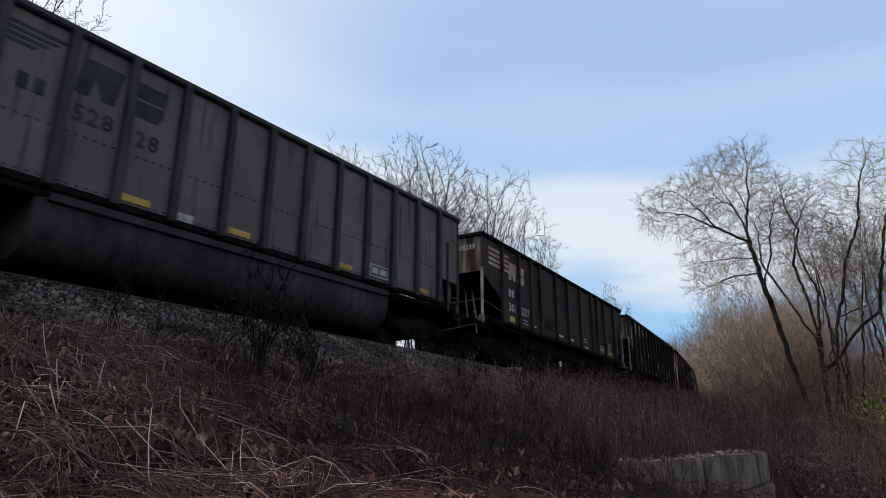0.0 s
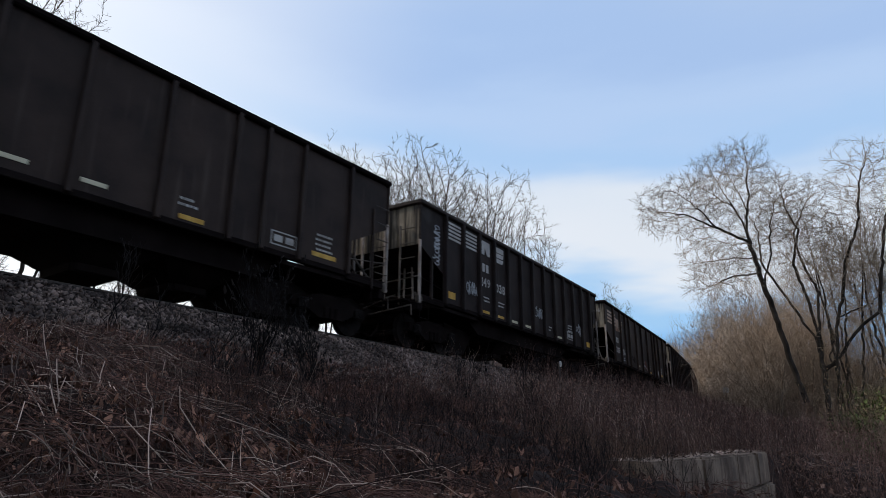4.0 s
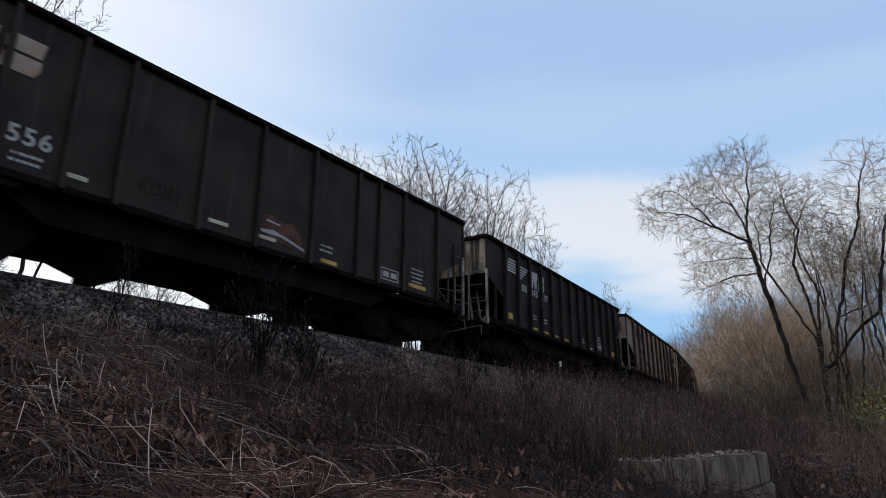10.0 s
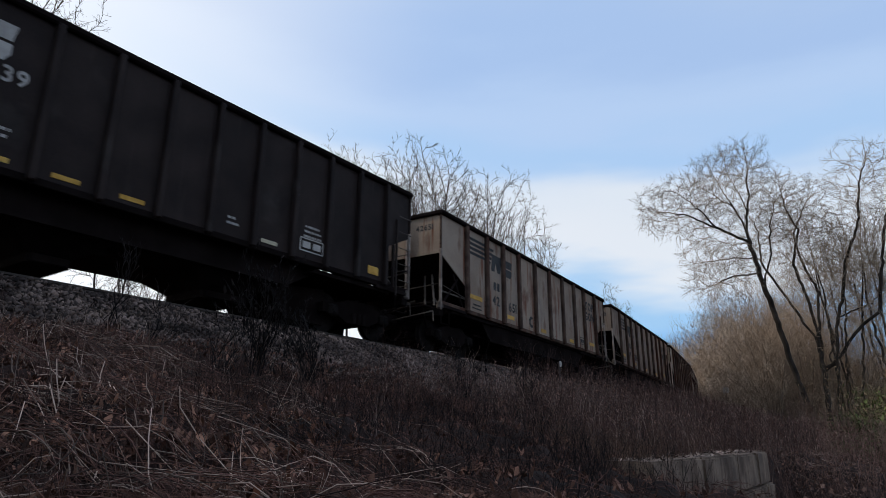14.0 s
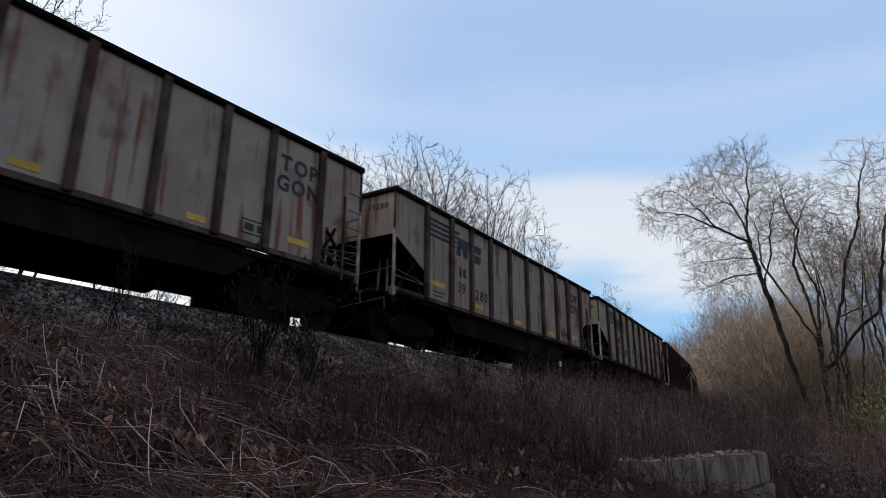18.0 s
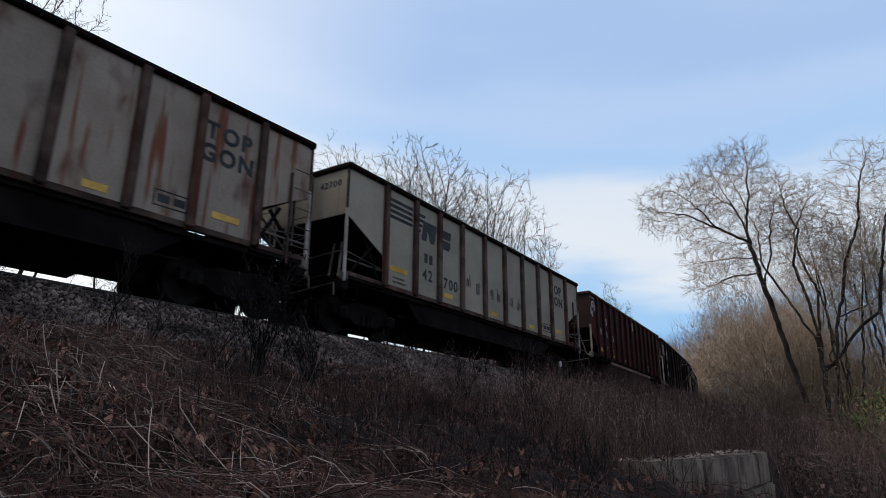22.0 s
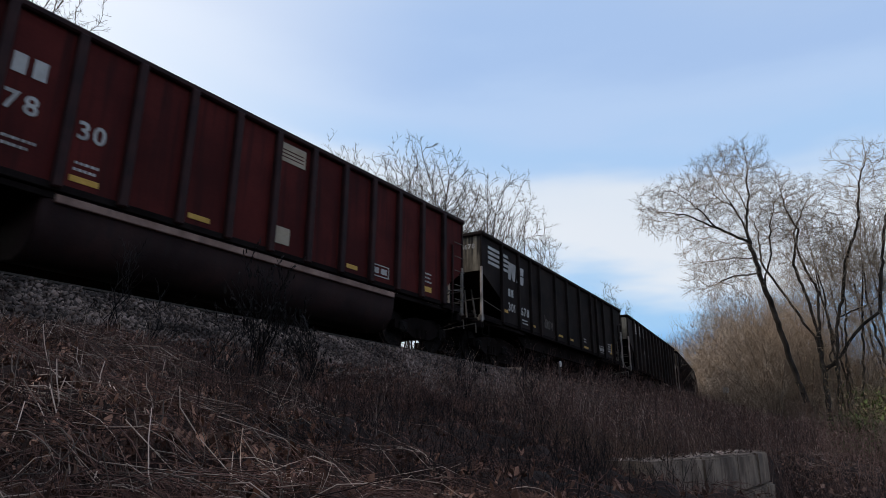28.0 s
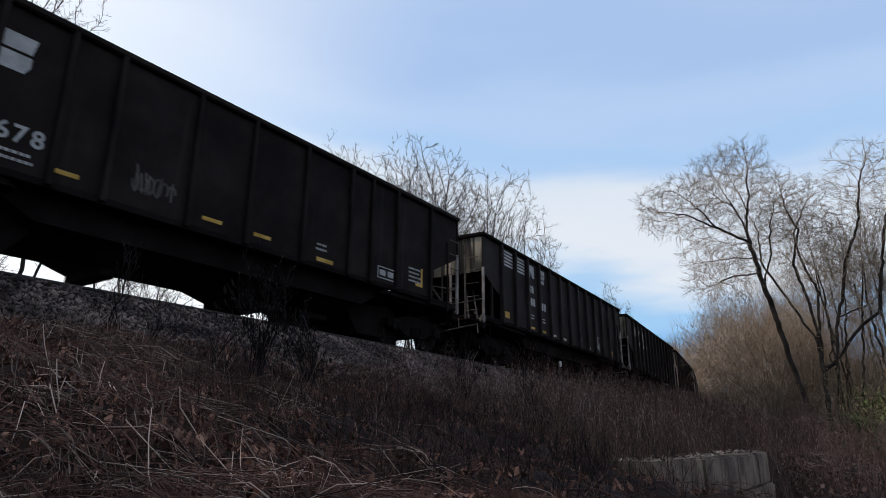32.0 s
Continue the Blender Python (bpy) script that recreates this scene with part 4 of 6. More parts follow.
def build_train():
    black = "black ribbed open hopper car with worn white lettering, on the rails"
    faded = "faded black open hopper car with dusty end sheets, on the rails"
    tan = "tan steel gondola car streaked with rust, loaded with coal"
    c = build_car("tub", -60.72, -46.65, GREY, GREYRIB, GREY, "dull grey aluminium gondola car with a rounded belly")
    stripes(c, 1.2, 1.9, 3.42, INK, 4, 0.1, 0.0, 0.0, 0.06)
    stripes(c, 2.12, 2.92, 3.4, INK, 4, 0.1, 0.0, 0.14, 0.06)
    emblem(c, 3.14, 3.2, 0.76, 0.64, INK)
    pair_bars(c, 2.55, 2.7, 0.26, INK)
    words(c, "528", 3.5, 2.55, 0.27, INK)
    words(c, "28", 4.42, 2.5, 0.27, INK)
    for x in (4.38, 6.47, 9.4, 12.4):
        mark(c, x, 1.42, 0.5, 0.12, YELLOW)
    frame_mark(c, 10.6, 1.55, CREAM)
    mark(c, 5.3, 1.38, 0.34, 0.15, CREAM, "stencil_plate")
    rows = bmesh.new()
    for bay in range(1, 13):
        for k in range(6):
            for z in (2.16, 1.34):
                x = 14.07 / 14 * (bay + 0.5) - 0.4 + k * 0.15
                box_bm(x, x + 0.035, -1.522, -1.508, z, z + 0.03, 0, rows)
    tagged(put("rivets", bm_mesh("rivets", rows, UNDER), c), "small dark rivets in rows", kind="stuff")
    c = build_car("bays", -45.25, -30.5, BROWN, BROWN, DIRTYEND, faded, UNDER)
    hopper_marks(c, "301", "237", CREAM, PINKISH, False, 2)
    c = build_car("ribbed", -29.12, -15.15, BLACK, BLACK, DIRTYEND, "black ribbed hopper car with white lettering and graffiti")
    ribbed_marks(c, "149", "038", 1, False, 3)
    c = build_car("bays", -13.8, 1.08, BROWN, BROWN, DIRTYEND, faded, UNDER)
    hopper_marks(c, "300", "556", CREAM, PINKISH, False, 4)
    flat("red_graffiti", c, [[(7.45, 1.62), (7.52, 1.98), (7.75, 2.0), (8.05, 1.92), (8.3, 1.98), (8.5, 1.8), (8.62, 1.55), (8.66, 1.4), (8.3, 1.45), (7.8, 1.5)]], REDPAINT, label="faded red sprayed patch")
    flat("pale_graffiti", c, [[(7.46, 1.66), (7.8, 1.7), (8.2, 1.62), (8.64, 1.5), (8.64, 1.45), (8.3, 1.53), (8.0, 1.6), (7.5, 1.6)], [(7.62, 1.9), (7.95, 1.86), (7.95, 1.83), (7.6, 1.86)]], GRAFFITI, -1.524, "pale sprayed outline")
    c = build_car("ribbed", 2.48, 16.6, BLACK, BLACK, DIRTYEND, black, UNDER)
    ribbed_marks(c, "145", "239", 0, True, 5)
    c = build_car("flat", 18.06, 32.2, TAN, RIBTAN, TAN, tan, UNDER)
    tan_marks(c, "42", "651", 6)
    c = build_car("flat", 33.5, 47.82, TAN, RIBTAN, TAN, tan, UNDER)
    tan_marks(c, "39", "280", 7)
    c = build_car("flat", 48.98, 63.4, PALE, RIBTAN, PALE, "pale grey steel gondola car with brown ribs, loaded with coal", UNDER)
    tan_marks(c, "42", "700", 8)
    c = build_car("tub", 64.97, 79.2, MAROON, DARKMAROON, DARKMAROON, "dark maroon gondola car with a rounded belly")
    pair_bars(c, 2.42, 2.95, 0.32, CREAM)
    flat("emblem_arc", c, arc_band(0.62, 3.28, 0.25, 0.34, -10, 190) + arc_band(0.62, 3.28, 0.09, 0.18, -60, 190), CREAM, label="white curved emblem")
    flat("emblem_bar", c, [[(0.08, 3.2), (0.52, 3.0), (0.56, 3.08), (0.1, 3.29)], [(0.08, 3.06), (0.5, 2.86), (0.54, 2.94), (0.1, 3.15)]], CREAM)
    small_print(c, 0.5, 3.76, CREAM, 1, 0.75)
    mark(c, 1.5, 1.56, 0.46, 0.16, YELLOW)
    words(c, "50", 1.5, 2.4, 0.3, CREAM)
    words(c, "78", 2.4, 2.35, 0.3, CREAM)
    words(c, "30", 3.45, 2.28, 0.3, CREAM)
    small_print(c, 3.45, 1.75, CREAM, 2, 0.45)
    small_print(c, 2.45, 1.8, CREAM, 2, 0.45)
    mark(c, 7.56, 3.5, 0.72, 0.42, BUFF, "notice_board")
    flat("notice_line", c, [[(7.25, z), (7.86, z), (7.86, z + 0.02), (7.25, z + 0.02)] for z in (3.38, 3.46, 3.54)], MAROON, -1.528)
    mark(c, 7.4, 1.65, 0.46, 0.36, BUFF, "blank_plate")
    for x, w in ((3.45, 0.45), (5.5, 0.45), (9.55, 0.36)):
        mark(c, x, 1.46, w, 0.1, YELLOW)
    frame_mark(c, 10.55, 1.58, CREAM)
    mark(c, 12.5, 1.5, 0.4, 0.14, YELLOW)
    small_print(c, 12.5, 1.95, CREAM, 3, 0.4)
    c = build_car("bays", 80.32, 95.0, TARRY, TARRY, DIRTYEND, "black open hopper car with white stripes and yellow corner marks")
    hopper_marks(c, "301", "678", CREAM, CREAM, True, 9)
    c = build_car("ribbed", 96.5, 110.95, BLACK, BLACK, DIRTYEND, black, UNDER)
    ribbed_marks(c, "", "", 0, False, 10)
    c = build_car("ribbed", 112.35, 126.5, BLACK, BLACK, DIRTYEND, black, UNDER)
    ribbed_marks(c, "", "", 0, True, 11)
    c = build_car("bays", 127.9, 142.2, BROWN, BROWN, DIRTYEND, faded, UNDER)
    c = build_car("ribbed", 143.6, 157.8, BLACK, BLACK, DIRTYEND, black, UNDER)
    c = build_car("bays", 159.2, 173.5, BROWN, BROWN, DIRTYEND, faded, UNDER)


build_train()


def run_at(t):
    i = min(int(t), 31)
    a, b = RUN[i], RUN[i + 1]
    m0 = (RUN[i + 1] - RUN[i - 1]) / 2 if i else b - a
    m1 = (RUN[i + 2] - RUN[i]) / 2 if i < 31 else b - a
    f = t - i
    return (2 * f**3 - 3 * f**2 + 1) * a + (f**3 - 2 * f**2 + f) * m0 + (3 * f**2 - 2 * f**3) * b + (f**3 - f**2) * m1


def motions():
    for car, u0, length in CARS:
        rows = []
        for k in range(33):
            p, q = along(u0 + RUN[k] + 1.95), along(u0 + RUN[k] + length - 1.95)
            d = (q - p).normalized()
            turn = d.to_track_quat("X", "Z").to_matrix().to_4x4()
            rows.append((float(k), Matrix.Translation(p - d * 1.95) @ turn))
        walk(car, rows)
    steps = [k * 4 / 30 for k in range(241)]
    turns = [math.degrees((run_at(t) - RUN[0]) / WHEEL_R) for t in steps]
    for ws in WHEELSETS:
        at = ws.location.copy()
        walk(ws, [(t, pose(at.x, at.y, at.z, 0, a, 0)) for t, a in zip(steps, turns)])



# ---- concrete retaining wall ----
def build_wall():
    wall = tagged(new("retaining_wall"), "weathered grey concrete block retaining wall", "wall", kind="structure")
    courses = ((0.0, (7.1, 9.3, 11.6, 13.6, 14.9)), (0.05, (7.2, 8.3, 10.4, 12.5, 14.2, 15.1)), (0.09, (7.3, 9.4, 11.5, 13.4, 15.2)))
    for course, (push, joints) in enumerate(courses):
        z1 = WALL_TOP - course * 0.615
        for a, b in zip(joints, joints[1:]):
            bm = bmesh.new()
            out_ = WALL_OFF + push + random.uniform(-0.02, 0.02)
            top = z1 + random.uniform(-0.02, 0.01)
            c = [along(q, o) for q in (a + 0.014, b - 0.014) for o in (WALL_OFF - 0.65, out_)]
            vs = [bm.verts.new((p.x, p.y, z)) for z in (z1 - 0.6, top) for p in c]
            for f in ((0, 1, 3, 2), (4, 6, 7, 5), (0, 4, 5, 1), (1, 5, 7, 3), (3, 7, 6, 2), (2, 6, 4, 0)):
                bm.faces.new([vs[i] for i in f])
            bmesh.ops.bevel(bm, geom=list(bm.edges), offset=random.uniform(0.02, 0.04), segments=2, affect="EDGES")
            bmesh.ops.subdivide_edges(bm, edges=[e for e in bm.edges if e.calc_length() > 0.4], cuts=6, use_grid_fill=True)
            for v in bm.verts:
                v.co += Vector(noise.noise_vector(v.co * 3.1)) * 0.007
            put("concrete_block", bm_mesh("concrete_block", bm, CONCRETE), wall)


build_wall()


def build_wall_litter():
    rng = np.random.default_rng(5)
    n = 260
    s, off = rng.uniform(WALL_S0, WALL_S1, n), rng.uniform(WALL_OFF - 0.62, WALL_OFF - 0.05, n)
    x, y = along_np(s, off)
    v, f = leaves(rng, x, y, np.full(n, WALL_TOP + 0.012), rng.uniform(0.02, 0.05, n), 0.3)
    tagged(new("wall_litter", fast_mesh("wall_litter", v, f, STALK)), "pale dry leaves and chips lying on the wall", "leaves", kind="stuff")


# ---- trees and weeds ----
def resample(line, k):
    line = np.asarray(line, float)
    d = np.concatenate([[0], np.cumsum(np.linalg.norm(np.diff(line, axis=0), axis=1))])
    t = np.linspace(0, d[-1], k)
    return np.stack([np.interp(t, d, line[:, i]) for i in range(3)], -1)


def offshoots(rng, pts, rad, count, t0, ratio, angle, up, k, wobble, rmin, taper=0.25, shrink=0.42):
    """Side branches from every line: count each, from t0 to the tip."""
    n, kk, _ = pts.shape
    t = np.clip(np.linspace(t0, 0.98, count)[None, :] + rng.uniform(-0.06, 0.06, (n, count)), 0.05, 0.99)
    i = np.minimum((t * (kk - 1)).astype(int), kk - 2)
    f = (t * (kk - 1) - i)[..., None]
    rows = np.arange(n)[:, None]
    a, b = pts[rows, i], pts[rows, i + 1]
    pos = (a * (1 - f) + b * f).reshape(-1, 3)
    tan = (b - a).reshape(-1, 3)
    tan /= np.linalg.norm(tan, axis=1, keepdims=True) + 1e-9
    r0 = (rad[rows, i] * (1 - f[..., 0]) + rad[rows, i + 1] * f[..., 0]).reshape(-1)
    length = np.linalg.norm(np.diff(pts, axis=1), axis=2).sum(1)[:, None] * ratio * (1.12 - 0.5 * t) * rng.uniform(0.6, 1.25, (n, count))
    length = length.reshape(-1)
    m = len(pos)
    perp = rng.normal(size=(m, 3))
    perp -= (perp * tan).sum(1, keepdims=True) * tan
    perp /= np.linalg.norm(perp, axis=1, keepdims=True) + 1e-9
    ang = np.radians(rng.normal(angle, 10, m))[:, None]
    d = np.cos(ang) * tan + np.sin(ang) * perp
    out_ = np.empty((m, k, 3))
    out_[:, 0] = pos
    step = (length / (k - 1))[:, None]
    for j in range(1, k):
        d = d + rng.normal(0, wobble, (m, 3)) + np.array([0, 0, up])
        d /= np.linalg.norm(d, axis=1, keepdims=True) + 1e-9
        out_[:, j] = out_[:, j - 1] + d * step
    r = np.maximum(r0 * shrink, rmin)[:, None] * np.linspace(1, taper, k)[None, :]
    return out_, np.maximum(r, rmin * 0.6)


def tree_meshes(seed, stems, radii, plan, rmin, twig_mat, k0=9):
    """The meshes of a bare tree: trunk with limbs, and crown of twigs."""
    rng = np.random.default_rng(seed)
    pts = np.stack([resample(s, k0) for s in stems])
    pts[:, 1:] += rng.normal(0, 0.06, pts[:, 1:].shape)
    rad = np.array(radii)[:, None] * np.linspace(1, 0.16, k0)[None, :]
    layers = [(pts, rad, 7)]
    for count, t0, ratio, angle, up, k, wob in plan:
        pts, rad = offshoots(rng, pts, rad, count, t0, ratio, angle, up, k, wob, rmin, 0.25, 0.5)
        layers.append((pts, rad, 4 if len(layers) < 2 else 3 if len(layers) < len(plan) else 2))
    out_ = []
    for group, mat, nm in ((layers[:2], BARK, "trunk"), (layers[2:], twig_mat, "crown")):
        vs, fs, base = [], [], 0
        for p, r, sd in group:
            v, f = tubes(p, r, sd)
            vs.append(v)
            fs.append(f + base)
            base += len(v)
        out_.append(fast_mesh(nm, np.concatenate(vs), np.concatenate(fs), mat, True))
    return out_


def tree_thing(meshes, at, turn, label, name="bare_tree", group="", scale=1.0):
    t = tagged(new(name), label, "tree" if "tree" in name else "shrub", group)
    t.matrix_basis = pose(*at, 0, 0, turn) @ Matrix.Scale(scale, 4)
    put("trunk" if "tree" in name else "stem", meshes[0], t)
    put("crown" if "tree" in name else "twiggy_crown", meshes[1], t)
    return t


def splay(seed, n, h, spread, lean=(0, 0)):
    """n stems from one foot, h high, parting from each other."""
    r = random.Random(seed)
    stems = []
    for i in range(n):
        a = 2 * math.pi * (i + r.uniform(-0.3, 0.3)) / n
        s = spread * r.uniform(0.5, 1.1)
        hh = h * r.uniform(0.78, 1.05)
        x, y = math.cos(a) * s, math.sin(a) * s
        stems.append([(x * 0.03, y * 0.03, -0.3), (x * 0.16 + lean[0] * 0.2, y * 0.16 + lean[1] * 0.2, hh * 0.25), (x * 0.5 + lean[0] * 0.5, y * 0.5 + lean[1] * 0.5, hh * 0.6), (x + lean[0], y + lean[1], hh)])
    return stems


def ground_at(x, y):
    return float(height(np.array(x), np.array(y)))


def in_blobs(rng, blobs, spacing):
    """Points spread through a crown made of ellipsoids (middle, half sizes), denser towards the outside."""
    out_ = []
    for c, r in blobs:
        n = int(4.2 * r[0] * r[1] * r[2] / spacing ** 3)
        d = rng.normal(size=(n, 3))
        d /= np.linalg.norm(d, axis=1, keepdims=True)
        out_.append(np.array(c) + d * np.array(r) * (rng.random((n, 1)) ** 0.42) * rng.uniform(0.9, 1.12, (n, 1)))
    return np.concatenate(out_)


def grown_tree(seed, stems, blobs, step=0.28, spacing=0.45, rmin=0.005, twig_mat=None, up=0.12, twig=(2, 0.2, 0.5), thick=0.026, power=2.0):
    """A bare tree whose branches grow from its stems into the crown's room. Returns the meshes of trunk with limbs and of twigs."""
    rng = np.random.default_rng(seed)
    pos, par = [], []
    for st in stems:
        st = np.asarray(st, float)
        k = max(3, int(np.linalg.norm(np.diff(st, axis=0), axis=1).sum() / step))
        pts = resample(st, k) + np.vstack([np.zeros(3), rng.normal(0, 0.025, (k - 1, 3))])
        root = -1 if not pos else int(np.argmin(np.linalg.norm(np.array(pos) - pts[0], axis=1)))
        for p in pts[0 if root < 0 else 1:]:
            pos.append(p)
            par.append(root)
            root = len(pos) - 1
    pos, par = np.array(pos), np.array(par)
    goal = in_blobs(rng, blobs, spacing)
    d = np.linalg.norm(goal[:, None] - pos[None], axis=2)
    near, dist = d.argmin(1), d.min(1)
    kids = np.zeros(len(pos), int)
    reach = 8.0
    for turn_ in range(90):
        live = (dist > spacing * 0.8) & (dist < reach)
        if not live.any():
            break
        pull = np.zeros_like(pos)
        way = goal[live] - pos[near[live]]
        np.add.at(pull, near[live], way / np.linalg.norm(way, axis=1, keepdims=True))
        tips = np.nonzero((np.abs(pull).sum(1) > 0) & (kids < 3))[0]
        if not len(tips):
            break
        v = pull[tips]
        v /= np.linalg.norm(v, axis=1, keepdims=True) + 1e-9
        old = pos[tips] - pos[np.maximum(par[tips], 0)]
        old /= np.linalg.norm(old, axis=1, keepdims=True) + 1e-9
        v = v + old * 0.9 + rng.normal(0, 0.08, v.shape) + np.array([0, 0, up])
        v /= np.linalg.norm(v, axis=1, keepdims=True)
        fresh = pos[tips] + v * step
        kids[tips] += 1
        base = len(pos)
        pos, par, kids = np.vstack([pos, fresh]), np.concatenate([par, tips]), np.concatenate([kids, np.zeros(len(tips), int)])
        d = np.linalg.norm(goal[:, None] - fresh[None], axis=2)
        closer = d.min(1) < dist
        near = np.where(closer, base + d.argmin(1), near)
        dist = np.minimum(dist, d.min(1))
    n = len(pos)
    load = np.full(n, 0.0)
    for i in range(n - 1, -1, -1):
        load[i] = max(load[i], 1.0)
        if par[i] >= 0:
            load[par[i]] += load[i]
    rad = rmin * load ** (1 / power)
    seg = np.nonzero(par >= 0)[0]
    p = par[seg]
    lines = np.stack([pos[p], pos[seg]], 1)
    rr = np.stack([np.minimum(rad[p], rad[seg] * 1.35), rad[seg]], 1)
    big = rad[seg] > thick
    # fine shoots on the thin branches
    thin = seg[rad[seg] < rmin * 4]
    m = np.repeat(thin, twig[0])
    tan = pos[m] - pos[par[m]]
    tan /= np.linalg.norm(tan, axis=1, keepdims=True) + 1e-9
    w = tan + rng.normal(0, 0.36, tan.shape) + np.array([0, 0, up])
    w /= np.linalg.norm(w, axis=1, keepdims=True)
    ln = rng.uniform(twig[1], twig[2], (len(m), 1))
    mid = pos[m] + w * ln * 0.5
    tip = mid + (w + rng.normal(0, 0.1, w.shape)) * ln * 0.5
    shoots = np.stack([pos[m], mid, tip], 1)
    side = np.repeat(shoots, 2, axis=0)
    q = rng.uniform(0.3, 0.95, (len(side), 1))
    at_ = side[:, 0] * (1 - q) + side[:, 2] * q
    w = side[:, 2] - side[:, 0]
    ln = np.linalg.norm(w, axis=1, keepdims=True)
    w = w / (ln + 1e-9) + rng.normal(0, 0.38, w.shape)
    w /= np.linalg.norm(w, axis=1, keepdims=True)
    end = at_ + w * ln * rng.uniform(0.3, 0.7, ln.shape)
    shoots = np.concatenate([shoots, np.stack([at_, (at_ + end) / 2, end], 1)])
    sr = np.full((len(shoots), 3), rmin) * np.array([0.9, 0.75, 0.5])
    sr[len(m):] *= 0.75
    v0, f0 = tubes(lines[big], rr[big], 7)
    v1, f1 = tubes(lines[~big], rr[~big], 4)
    v2, f2 = tubes(shoots, sr, 3)
    return [fast_mesh("trunk", v0, f0, BARK, True), fast_mesh("crown", np.concatenate([v1, v2]), np.concatenate([f1, f2 + len(v1)]), twig_mat, True)]


def clump_tree(seed, n, h, spread, wide, **kw):
    """Stems that part from one foot under a tall crown, h high and twice wide across."""
    stems = [[(x, y, z) for x, y, z in st[:3]] for st in splay(seed, n, h, spread)]
    tops = [st[-1] for st in stems]
    blobs = [((0, 0, h * 0.70), (wide, wide, h * 0.27))]
    blobs += [((x * 1.5, y * 1.5, h * (0.70 + 0.05 * (i % 4))), (wide * 0.5, wide * 0.5, h * 0.22)) for i, (x, y, z) in enumerate(tops)]
    return grown_tree(seed, stems, blobs, **kw)


BRUSH_PLAN = [(9, 0.15, 0.55, 44, 0.02, 5, 0.14), (7, 0.12, 0.62, 46, 0.0, 4, 0.18), (9, 0.1, 0.75, 44, -0.02, 3, 0.18)]


